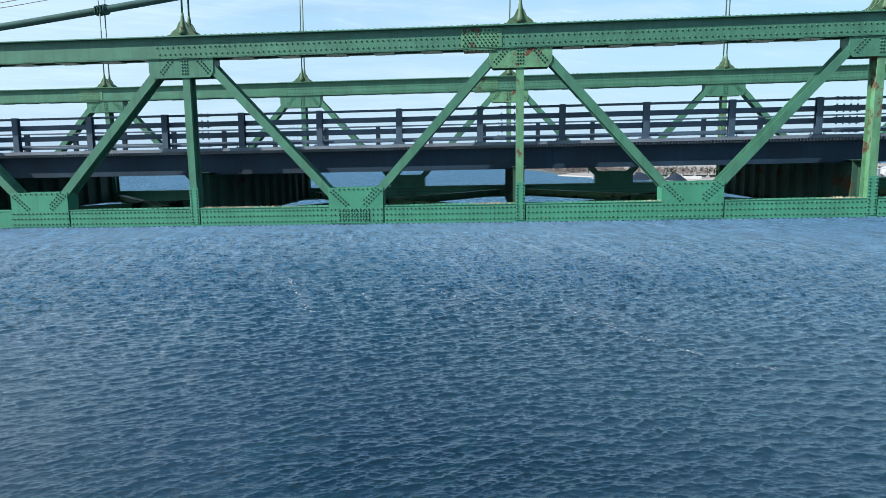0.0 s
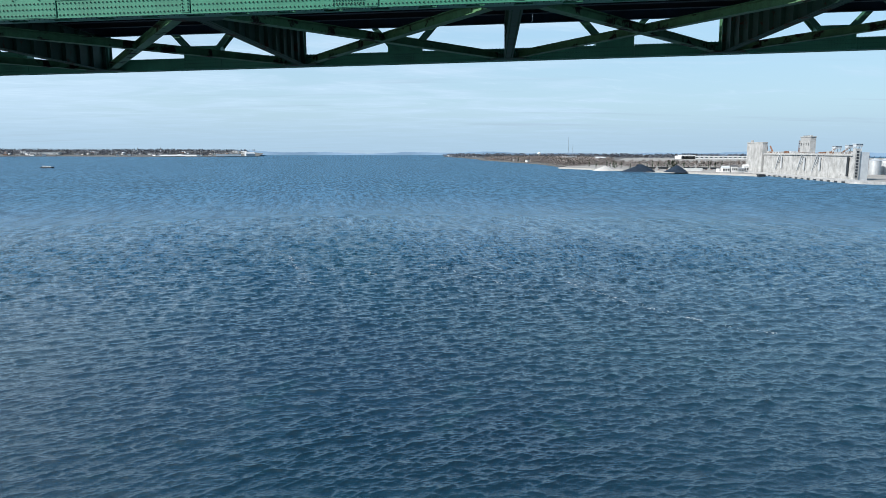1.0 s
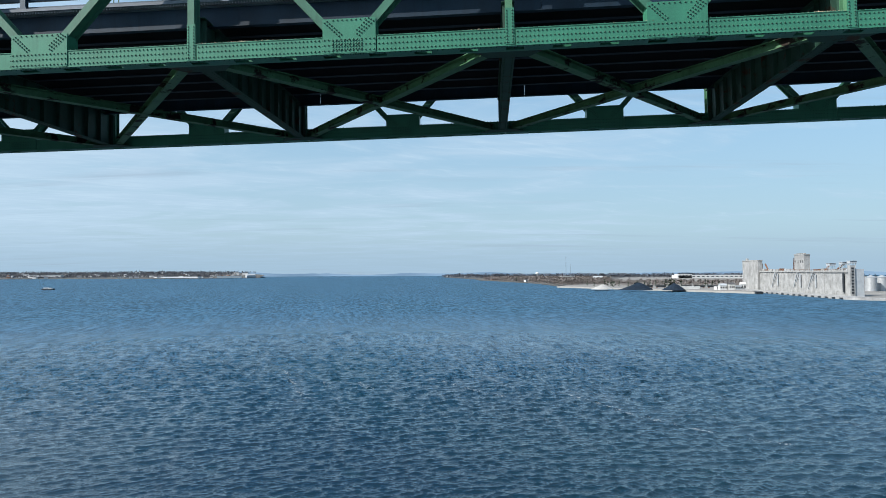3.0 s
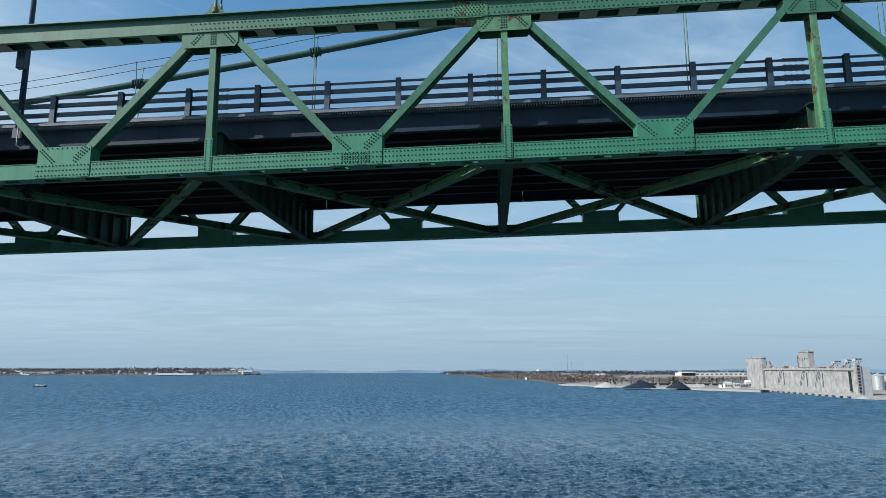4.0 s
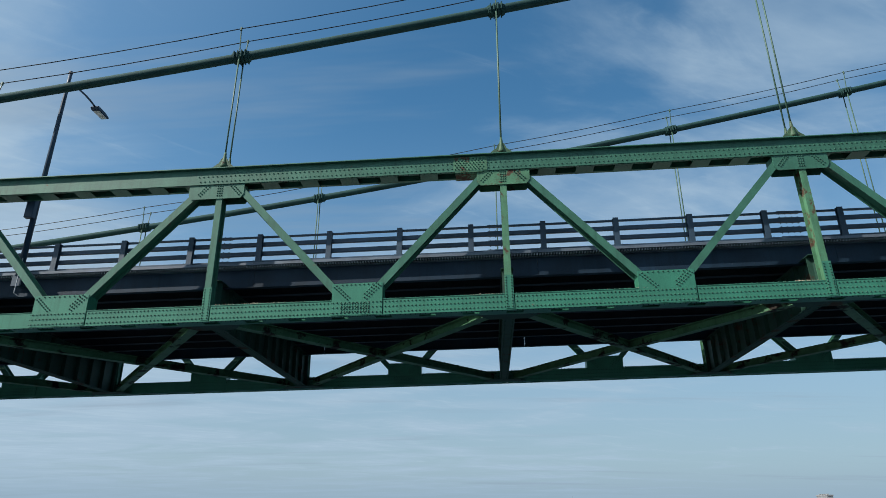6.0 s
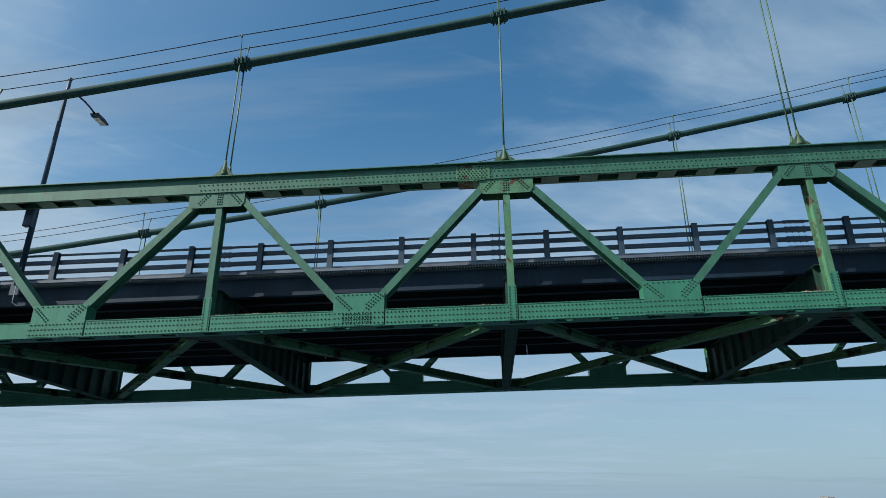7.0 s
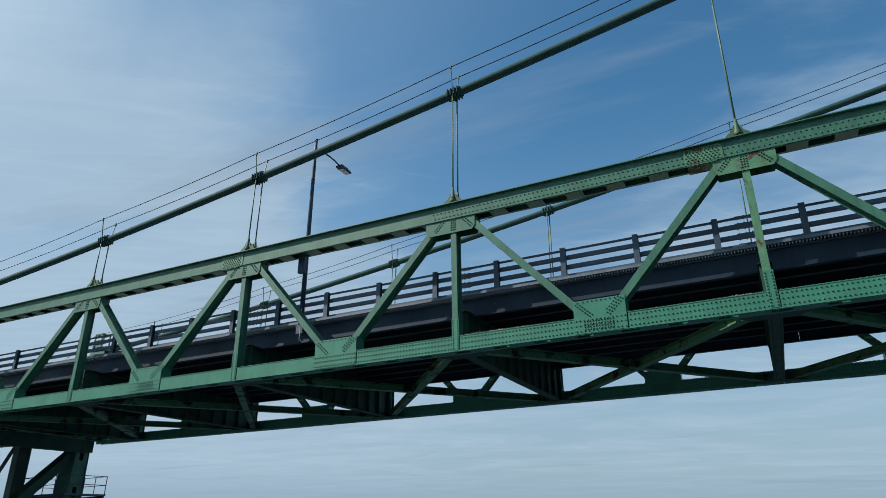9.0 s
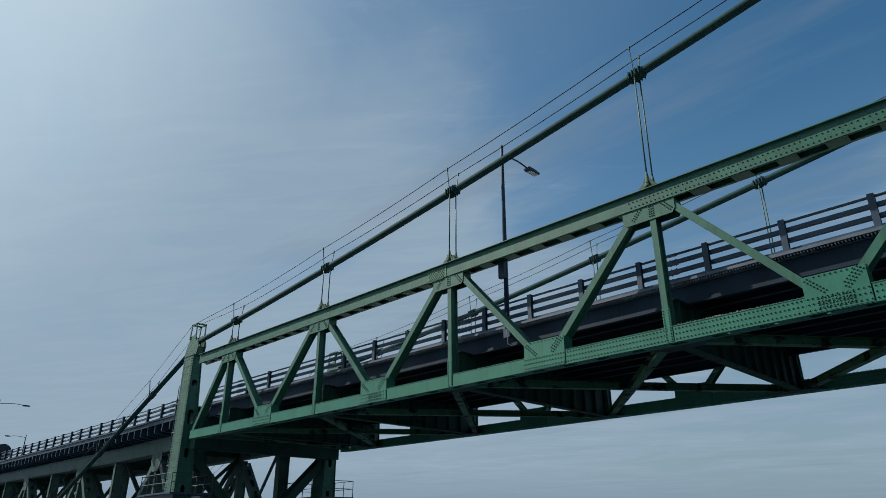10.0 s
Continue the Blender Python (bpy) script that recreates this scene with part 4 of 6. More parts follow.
def bent_leg(y_out, inward):
    """One leg: riveted box, outer face straight, inner face spreading downwards, with long round access holes."""
    inner = lambda z: y_out + inward * (0.60 + max(0.0, 5.4 - z) * 0.06)
    lo = (lambda z: y_out) if inward > 0 else inner
    hi = inner if inward > 0 else (lambda z: y_out)
    label = "tall green riveted cable bent leg with a cable saddle on top"
    leg = thing("cable_bent", spot(-42, y_out, -34), label, "bridge tower", "cable bent legs")
    bm = bmesh.new()
    box(bm, LEG0, LEG1, *sorted((y_out, y_out + inward * 0.025)), -6.0, 5.35)
    bpart("outer_plate", bm, LEGPAINT, leg)
    bm = bmesh.new()
    prism(bm, [(inner(-6), -6.0), (inner(5.35), 5.35), (inner(5.35) - inward * 0.025, 5.35), (inner(-6) - inward * 0.025, -6.0)], LEG0, LEG1, "x")
    bpart("inner_plate", bm, GREEN, leg)
    for x in (LEG1 - 0.10, LEG0 + 0.10):
        bm = bmesh.new()
        holed_plate(bm, x, 0.024, [(0.20, 0.33), None, (0.15, 0.30), None, (0.15, 0.30), None, (0.20, 0.45), None, (0.17, 0.24), None],
                    [-6.0, -4.8, -3.6, -2.2, -1.3, -0.1, 0.5, 2.4, 2.9, 4.2, 5.35], lo, hi)
        bpart("holed_plate", bm, GREEN, leg)
    spots = []
    for h in np.arange(-5.9, 5.3, 0.16):
        for uu in (LEG0 + 0.07, LEG0 + 0.2, LEG1 - 0.2, LEG1 - 0.07):
            spots.append((uu, y_out, h, 0, -inward, 0))
    for h in np.arange(-5.9, 5.3, 0.48):
        for uu in (LEG0 + 0.5, LEG0 + 0.8):
            spots.append((uu, y_out, h, 0, -inward, 0))
    rivets("rivets", spots, leg, on_bridge, 0.034, 0.030)
    # saddle housing: ribbed cover with cheeks, frame on top
    mid = y_out + inward * 0.30
    bm = bmesh.new()
    prism(bm, [(LEG0 - 0.05, 5.36), (LEG1 + 0.25, 5.36), (LEG1 + 0.42, 5.9), (LEG1 + 0.30, 6.25), (LEG1 - 0.25, 6.75), (LEG0 + 0.45, 6.7), (LEG0 - 0.1, 5.6)], mid - 0.27, mid - 0.24)
    prism(bm, [(LEG0 - 0.05, 5.36), (LEG1 + 0.25, 5.36), (LEG1 + 0.42, 5.9), (LEG1 + 0.30, 6.25), (LEG1 - 0.25, 6.75), (LEG0 + 0.45, 6.7), (LEG0 - 0.1, 5.6)], mid + 0.24, mid + 0.27)
    box(bm, LEG0 - 0.08, LEG1 + 0.08, mid - 0.33, mid + 0.33, 5.351, 5.40)
    for i in range(5):
        a = i * 0.11 - 0.22
        beam(bm, (LEG0 - 0.12, mid + a, 5.55), (LEG0 + 0.5, mid + a, 6.72), 0.03, 0.05, (0, 1, 0))
    box(bm, LEG0 + 0.2, LEG1 + 0.2, mid - 0.239, mid + 0.239, 5.401, 5.9)
    bpart("saddle_housing", bm, LEGPAINT, leg, "ribbed green saddle housing")
    bm = bmesh.new()
    for yy in (mid - 0.3, mid + 0.3):
        beam(bm, (LEG0 + 0.40, yy, 6.5), (LEG0 + 0.55, yy, 7.45), 0.10, 0.05)
        beam(bm, (LEG1 - 0.05, yy, 6.4), (LEG1 - 0.1, yy, 7.45), 0.10, 0.05)
        beam(bm, (LEG0 + 0.48, yy, 7.45), (LEG1 - 0.03, yy, 7.45), 0.10, 0.06)
    beam(bm, (LEG0 + 0.55, mid - 0.33, 7.45), (LEG0 + 0.55, mid + 0.33, 7.45), 0.10, 0.08, (0, 0, 1))
    beam(bm, (LEG1 - 0.10, mid - 0.33, 7.45), (LEG1 - 0.10, mid + 0.33, 7.45), 0.10, 0.08, (0, 0, 1))
    bpart("rope_frame", bm, GREEN, leg)
    # legs go on below to the pier
    bm = bmesh.new()
    prism(bm, [(y_out, -6.0), (inner(-6), -6.0), (inner(-24), -24.0), (y_out, -24.0)], LEG0, LEG1, "x")
    bpart("lower_shaft", bm, LEGPAINT, leg)
    # backstay down to the anchorage
    st = thing("backstay_cable", spot(LEG0, mid, 5.6), "thick green painted backstay cable running down to the anchorage", "suspension cable", "main cables")
    bm = bmesh.new()
    a, b = Vector((-42.6, mid, grade(-42.6) + 5.75)), Vector((-99.0, mid, -27.0))
    way = (Vector((-63.9, mid, -1.77 - 2.4)) - a).normalized()
    end = a + way * 110
    tube(bm, [a, end], 0.165, 14)
    part("cable", bm, CABLE, st, smooth=True)
    for d in (5.6, 14.5, 24.0, 34.0):
        c = a + way * d
        bm = bmesh.new()
        tube(bm, [c - way * 0.22, c + way * 0.22], 0.21, 12)
        part("cable_band", bm, CABLE, st)
        for yy in (-0.3, 0.3):
            bm = bmesh.new()
            tube(bm, [c + Vector((0, yy * 0.7, 0.05)), c + Vector((0, yy * 1.1, 1.0))], 0.03, 6)
            part("rope_post", bm, ROPE, st)
    for yy in (-0.33, 0.33):
        bm = bmesh.new()
        tube(bm, [spot(LEG0 + 0.5, mid + yy * 0.9, 7.45)] + [a + way * d + Vector((0, yy, 1.0)) for d in (5.6, 14.5, 24, 34, 60)], 0.014, 5)
        part("guide_rope", bm, WIRE, st, "thin dark guide rope above the cable")
    return leg


bent_leg(0.0, 1)


def leg_ladder(u, y):
    """Climbing ladder up the river side of a leg, with stand-off brackets and cage hoops at the top."""
    ld = thing("leg_ladder", spot(u, y, -3.05), "thin steel climbing ladder beside the bridge leg", "ladder")
    for s in (-0.2, 0.2):
        bm = bmesh.new()
        tube(bm, [(u, y + s, -3.05), (u, y + s, 3.6)], 0.022, 6)
        bpart("stile", bm, SLATE, ld)
    for h in np.arange(-2.8, 3.5, 0.32):
        bm = bmesh.new()
        tube(bm, [(u, y - 0.2, h), (u, y + 0.2, h)], 0.013, 5)
        bpart("rung", bm, SLATE, ld)
    for h in (-1.4, 0.6, 2.4):
        bm = bmesh.new()
        box(bm, u - 0.02, LEG0 - 0.002, y - 0.24, y - 0.2, h, h + 0.06)
        box(bm, u - 0.02, LEG0 - 0.002, y + 0.2, y + 0.24, h, h + 0.06)
        bpart("bracket", bm, GALV, ld)


leg_ladder(LEG0 - 0.42, 0.32)
bent_leg(W + 0.46, -1)


def bent_bracing():
    br = thing("bent_bracing", spot(-42, W / 2, -20), "green box bracing between the cable bent legs, darkened for its shade", "bridge bracing")
    for u in (-42.4, -41.6):
        for a, b in (((0.9, -0.6), (W / 2 + 0.3, -6.0)), ((W - 0.4, -0.6), (W / 2 - 0.3, -6.0)), ((W / 2, -6.0), (1.5, -14.0)), ((W / 2, -6.0), (W - 1.0, -14.0))):
            bm = bmesh.new()
            beam(bm, (u, *a), (u, *b), 0.55, 0.06, (1, 0, 0))
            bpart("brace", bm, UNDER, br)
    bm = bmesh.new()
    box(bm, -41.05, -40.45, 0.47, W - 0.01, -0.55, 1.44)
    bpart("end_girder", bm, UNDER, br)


bent_bracing()


def platform(y0, y1):
    pl = thing("service_platform", spot(-42, (y0 + y1) / 2, -3.15), "steel service platform with pipe railing around a bridge leg", "platform", "service platforms")
    bm = bmesh.new()
    u0, u1 = -44.6, -40.2
    box(bm, u0, LEG0 - 0.02, y0, y1, -3.15, -3.05)
    box(bm, LEG1 + 0.02, u1, y0, y1, -3.15, -3.05)
    box(bm, LEG0 - 0.0199, LEG1 + 0.0199, y0, y0 + 0.55, -3.149, -3.051)
    bpart("floor", bm, SLATE, pl)
    bm = bmesh.new()
    for yy in (y0 + 0.2, y1 - 0.2):
        box(bm, u0, u1, yy, yy + 0.1, -3.45, -3.151)
    bpart("support", bm, SLATE, pl)
    for uu in np.linspace(u0 + 0.05, u1 - 0.05, 5):
        for yy in (y0 + 0.05, y1 - 0.05):
            bm = bmesh.new()
            tube(bm, [(uu, yy, -3.05), (uu, yy, -1.95)], 0.025, 6)
            bpart("post", bm, SLATE, pl)
    for h in (-1.97, -2.5):
        bm = bmesh.new()
        for q in (((u0 + 0.05, y0 + 0.05), (u1 - 0.05, y0 + 0.05)), ((u0 + 0.05, y1 - 0.05), (u1 - 0.05, y1 - 0.05)), ((u0 + 0.05, y0 + 0.05), (u0 + 0.05, y1 - 0.05)), ((u1 - 0.05, y0 + 0.05), (u1 - 0.05, y1 - 0.05))):
            tube(bm, [(*q[0], h), (*q[1], h)], 0.022, 6)
        bpart("rail", bm, SLATE, pl)


platform(-0.75, 1.9)
platform(W - 1.6, W + 1.3)

pier = thing("bridge_pier", (-42, W / 2, -37), "massive concrete bridge pier standing in the river", "bridge pier", "bridge piers")
bm = bmesh.new()
prism(bm, [(-46, -1.5), (-38, -1.5), (-37, 0), (-37, W), (-38, W + 1.8), (-46, W + 1.8), (-47, W), (-47, 0)], -37.5, -24.5, "z")
part("shaft", bm, PIER, pier)

# ---------------------------------------------------------------- approach viaduct
VEND = -170.0
via = thing("approach_viaduct", spot(-60, W / 2, -10), "green steel deck truss viaduct leading up to the suspended span", "viaduct")
bm = bmesh.new()
us = list(np.arange(LEG1, VEND, -6.0)) + [VEND]
for a, b in zip(us[:-1], us[1:]):
    box(bm, b, a, 0.98, W - 0.5, 1.93, 2.12)
bpart("roadway_slab", bm, DECK, via, "roadway slab")
for y, s in ((0.95, -1), (W - 0.48, 1)):
    for a, b in zip(us[:-1], us[1:]):
        bm = bmesh.new()
        box(bm, b, a - 0.006, *sorted((y, y - s * 0.02)), 1.80, 2.06)
        box(bm, b, a - 0.006, *sorted((y + s * 0.09, y - s * 0.35)), 2.065, 2.155)
        bpart("edge_beam", bm, SLATE, via, "slate blue steel edge beam")
rib = bmesh.new()
prism(rib, [(0.97, 1.92), (0.97, 1.28), (2.6, 1.10), (W - 2.0, 1.10), (W - 0.5, 1.28), (W - 0.5, 1.92)], -0.012, 0.012, "x")
box(rib, -0.09, 0.09, 2.4, W - 1.9, 1.085, 1.099)
beam(rib, (0, 0.97, 1.27), (0, 2.42, 1.085), 0.018, 0.18, (1, 0, 0))
beam(rib, (0, W - 0.5, 1.27), (0, W - 1.88, 1.085), 0.018, 0.18, (1, 0, 0))
box(rib, -0.06, 0.06, 0.93, 0.949, 1.28, 1.80)
rib_mesh = mesh_of("cross_rib", rib, SLATE)
u = LEG0 - 0.6
while u > -120:
    r = part("cross_rib", rib_mesh, None, via)
    r.matrix_basis = Matrix.Translation((u, 0, grade(u)))
    u -= 1.165
NODE0, STEP, VD = -49.3, 7.75, 0.80


def perforated(bm, a, b, w, d, n):
    """Box member in the truss plane: solid plates across y, and plates with a row of openings along it, d deep in y."""
    a, b = Vector(a), Vector(b)
    t = (b - a).normalized()
    s = Vector((0, 1, 0)); o = t.cross(s)
    for k in (-1, 1):
        beam(bm, a + s * k * (d - 0.02) / 2, b + s * k * (d - 0.02) / 2, w, 0.02, s)
        for e in (-1, 1):
            off = o * k * (w / 2 - 0.015) + s * e * (d / 2 - 0.02 - d * 0.15)
            beam(bm, a + off, b + off, d * 0.29, 0.015, o)
        for i in range(n):
            c = a + (b - a) * ((i + 0.5) / n) + o * k * (w / 2 - 0.015)
            h = (b - a) / n * 0.21
            beam(bm, c - h, c + h, d * 0.42, 0.014, o)


for y in (2.0, 8.35):
    for n in range(16):
        a = NODE0 - n * STEP + (5.6 if n == 0 else 0)
        b = NODE0 - (n + 1) * STEP
        for dims in ((y, y + 0.025, 0.05, 1.02), (y + VD - 0.025, y + VD, 0.05, 1.02), (y - 0.06, y + VD + 0.06, 1.021, 1.045), (y - 0.06, y + VD + 0.06, 0.025, 0.049)):
            bm = bmesh.new()
            box(bm, b, a - 0.01, *dims)
            bpart("chord_plate", bm, VIA, via, "pale weathered green chord plate")
        spots = [(b + (a - b) * i / 48, y, h, 0, -1, 0) for i in range(48) for h in (0.14, 0.93)]
        rivets("rivets", spots, via, on_bridge, material=VIA)
        bm = bmesh.new()
        box(bm, b, a - 0.01, y, y + VD, -9.6, -9.0)
        bpart("bottom_chord", bm, VIA, via)
        u = NODE0 - n * STEP
        if n % 2 == 0:
            bm = bmesh.new()
            prism(bm, [(u - 0.75, 0.3), (u + 0.75, 0.3), (u + 0.85, -0.35), (u + 0.45, -1.1), (u - 0.45, -1.1), (u - 0.85, -0.35)], y - 0.03, y - 0.005)
            bpart("gusset", bm, VIA, via)
            spots = [(u + dx * 0.12, y - 0.03, -0.9 + dz * 0.13, 0, -1, 0) for dx in range(-4, 5) for dz in range(8) if abs(dx) < 3 + dz * 0.3]
            rivets("rivets", spots, via, on_bridge, material=VIA)
            for s in (-1, 1):
                bm = bmesh.new()
                perforated(bm, (u + s * 0.35, y + VD / 2, -0.3), (u + s * (STEP - 0.3), y + VD / 2, -9.0), 0.40, VD - 0.03, 11)
                bpart("diagonal", bm, VIA, via)
            bm = bmesh.new()
            hbeam(bm, (u, y + VD / 2, 0.0), (u, y + VD / 2, -9.0), 0.26, VD - 0.05)
            bpart("vertical", bm, VIA, via)
        else:
            bm = bmesh.new()
            hbeam(bm, (u, y + VD / 2, 0.03), (u, y + VD / 2, -9.0), 0.36, VD - 0.02)
            bpart("vertical", bm, VIA, via)
    bm = bmesh.new()
    hbeam(bm, (-43.6, y + VD / 2, 0.9), (-43.6, y + VD / 2, -9.0), 0.55, VD)
    bpart("end_post", bm, VIA, via)
    bm = bmesh.new()
    beam(bm, (-44.3, y + VD / 2, 0.1), (-48.9, y + VD / 2, -6.0), 0.16, 0.16)
    bpart("end_brace", bm, VIA, via)
for n in range(16):
    u = NODE0 - n * STEP
    for y0, y1 in (((2.0 + VD + 0.02), 8.33),):
        for a, b in (((y0, 0.2), ((y0 + y1) / 2, -4.4)), ((y1, 0.2), ((y0 + y1) / 2, -4.4)), (((y0 + y1) / 2, -4.6), (y0, -8.9)), (((y0 + y1) / 2, -4.6), (y1, -8.9))):
            bm = bmesh.new()
            beam(bm, (u, *a), (u, *b), 0.28, 0.22, (1, 0, 0))
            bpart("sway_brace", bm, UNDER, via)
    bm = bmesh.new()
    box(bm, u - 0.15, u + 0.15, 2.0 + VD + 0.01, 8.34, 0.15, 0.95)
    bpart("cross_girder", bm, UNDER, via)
guard_rail(0.98, 1, VEND, END - 1.2, "slate blue steel bridge railing along the viaduct")
guard_rail(W - 0.52, -1, VEND, END - 1.2, "slate blue steel bridge railing on the viaduct's other side")
for u in (NODE0 - 6 * STEP, NODE0 - 14 * STEP):
    pr = thing("bridge_pier", (u, W / 2, -37), "concrete viaduct pier standing in the river", "bridge pier", "bridge piers")
    z = grade(u) - 9.7
    bm = bmesh.new()
    prism(bm, [(1.2, z), (W - 0.5, z), (W + 0.5, -37.5), (0.2, -37.5)], u - 1.6, u + 1.6, "x")
    part("shaft", bm, PIER, pr)

# ---------------------------------------------------------------- river and shores
SEA, LAND = -36.0, -34.0


def river_surface():
    """One sheet to the horizon in rings round the camera's foot, spaced and finest to fit its view, with wind waves on
    it; short waves die out where the sheet gets coarse.
    """
    rng = np.random.default_rng(5)
    fine = np.arange(-47, 47.01, 0.11)
    ang = np.radians(np.concatenate([fine, np.arange(52, 309, 4.0)]))
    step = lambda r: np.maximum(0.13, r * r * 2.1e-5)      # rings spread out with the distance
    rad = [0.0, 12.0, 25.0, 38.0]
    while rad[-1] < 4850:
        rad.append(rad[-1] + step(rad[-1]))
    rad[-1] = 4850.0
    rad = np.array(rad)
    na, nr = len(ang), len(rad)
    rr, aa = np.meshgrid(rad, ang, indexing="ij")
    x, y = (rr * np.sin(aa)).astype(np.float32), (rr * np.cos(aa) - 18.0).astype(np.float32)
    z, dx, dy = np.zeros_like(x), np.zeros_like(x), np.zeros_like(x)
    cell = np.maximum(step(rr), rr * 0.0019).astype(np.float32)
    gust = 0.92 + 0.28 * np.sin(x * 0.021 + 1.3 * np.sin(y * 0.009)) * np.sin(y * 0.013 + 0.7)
    steepness = (gust * (1.0 - 0.5 * np.clip((rr - 200) / 1200, 0, 1))).astype(np.float32)
    # steeper where rings are coarse, so far water looks rough from the camera
    steepness *= 1.0 + np.clip((cell - 0.25) / 0.4, 0, 1.5)
    count = 150
    for i in range(count):
        lam = 0.42 * 14.0 ** ((i + rng.random()) / count)
        k = math.tau / lam
        # the steepest waves are up to a metre and a half long; short ones run in more directions
        slope = 0.0375 * min(1.0, (1.6 / lam) ** 0.8)
        spread = 0.22 + 0.22 * min(1.0, 0.8 / lam)
        turn = radians(-18) + rng.choice((-0.26, 0.26)) + rng.normal() * spread
        a = slope / k * steepness * np.clip(lam / (cell * 1.3) - 0.9, 0, 1)
        ph = k * (x * math.sin(turn) + y * math.cos(turn)) + rng.random() * math.tau
        z += a * np.sin(ph)
        a *= 1.0 * np.cos(ph)
        dx += a * math.sin(turn)
        dy += a * math.cos(turn)
    flat = np.degrees(aa) > 50
    flat[:4] = True
    for d in (z, dx, dy):
        d[flat] = 0
    x, y = x + dx, y + dy
    verts = np.stack([x, y, z + SEA], -1).reshape(-1, 3)
    i, j = np.meshgrid(np.arange(nr - 1), np.arange(na), indexing="ij")
    j2 = (j + 1) % na
    faces = np.stack([i * na + j, (i + 1) * na + j, (i + 1) * na + j2, i * na + j2], -1).reshape(-1, 4)
    faces = faces[:, ::-1]
    me = bpy.data.meshes.new("water")
    me.vertices.add(len(verts)); me.vertices.foreach_set("co", verts.ravel())
    me.loops.add(faces.size); me.loops.foreach_set("vertex_index", faces.ravel().astype(np.int32))
    me.polygons.add(len(faces)); me.polygons.foreach_set("loop_start", np.arange(0, faces.size, 4, dtype=np.int32))
    me.polygons.foreach_set("use_smooth", np.ones(len(faces), dtype=bool))
    me.update(calc_edges=True)
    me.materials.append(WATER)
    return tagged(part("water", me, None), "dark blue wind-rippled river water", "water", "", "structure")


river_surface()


def land(name, outline, top, label, material, bottom=SEA - 1.5):
    bm = bmesh.new()
    prism(bm, outline, bottom, top, "z")
    return tagged(part(name, bm, material), label, "ground", "", "structure")


land("ground_port", [(122, 1196), (338, 850), (352, 860), (352, 1010), (362, 1010), (362, 690), (395, 655), (900, 560), (1700, 900), (1700, 3000), (600, 3000), (230, 1420), (150, 1300)], LAND,
     "flat gravel port yard beside the river", SAND)
land("ground_point", [(-38, 2190), (10, 2000), (47, 1833), (108, 1576), (132, 1290), (235, 1420), (610, 3000), (1800, 3000), (1800, 4600), (-300, 4600), (-250, 3430), (-60, 2500)], LAND - 0.6,
     "low wooded point of land", GRASS)

# ---------------------------------------------------------------- the port
EX, EY0, EY1, ET = 377.0, 701.0, 993.0, -6.5      # river face, ends and roof of the grain elevator
elev = thing("grain_elevator", (395, 850, LAND), "huge weathered concrete grain elevator on the quay", "grain elevator")
n_bay = 18
for i in range(n_bay):
    y0 = EY0 + 4 + i * (EY1 - 60 - EY0 - 4) / n_bay
    y1 = EY0 + 4 + (i + 1) * (EY1 - 60 - EY0 - 4) / n_bay
    bm = bmesh.new()
    box(bm, EX, EX + 13, y0, y1 - 0.18, LAND, ET - 1.2)
    box(bm, EX - 0.2, EX, y1 - 0.9, y1 - 0.18, LAND, ET - 1.2)
    part("silo_bay", bm, CONCRETE, elev)
bm = bmesh.new()
box(bm, EX + 1, EX + 12.5, EY0 + 3, EY1 - 57, ET - 1.19, ET)
part("roof_slab", bm, CONCRETE, elev)
bm = bmesh.new()
box(bm, EX - 1.2, EX + 14, EY0 + 3, EY1 - 57, ET - 2.2, ET - 1.21)
part("cornice", bm, CONCRETE, elev)
bm = bmesh.new()
box(bm, EX - 1.5, EX + 5, EY1 - 56, EY1, LAND, 7.5)
box(bm, EX - 2.0, EX + 5.5, EY1 - 56.5, EY1 + 0.5, 7.51, 8.6)
box(bm, EX + 1, EX + 3, EY1 - 12, EY1 - 6, 8.61, 11.5)
part("end_tower", bm, CONCRETE, elev)
bm = bmesh.new()
box(bm, EX + 1, EX + 7.5, 804, 830, ET, 12.6)
box(bm, EX + 0.6, EX + 7.9, 803.4, 830.6, 12.61, 13.7)
for y in (806, 812, 818, 824):
    box(bm, EX + 2, EX + 4, y, y + 2.5, 13.71, 14.8)
part("head_house", bm, CONCRETE, elev)
for y in (808, 814, 820, 826):
    bm = bmesh.new()
    box(bm, EX + 0.72, EX + 0.98, y - 0.5, y + 0.5, 3.0, 6.0)
    part("window_strip", bm, DARK, elev)
bm = bmesh.new()
box(bm, EX - 1, EX + 4, EY0 - 1.5, EY0 + 3, LAND, -1.2)
part("stair_tower", bm, CONCRETE, elev)
for k in range(9):
    bm = bmesh.new()
    box(bm, EX + 0.3, EX + 2.6, EY0 - 1.7, EY0 - 1.52, LAND + 3 + k * 3.2, LAND + 5 + k * 3.2)
    part("window", bm, DARK, elev)
bm = bmesh.new()
box(bm, EX + 4.5, EX + 13.5, EY0 - 0.5, EY0 + 3.5, LAND, ET + 1.5)
part("end_wall", bm, GREYWALL, elev)
bm = bmesh.new()
box(bm, EX - 1.4, EX - 1.05, EY0 + 10, EY0 + 13.5, LAND + 4, ET - 3)
part("conveyor_slot", bm, DARK, elev)
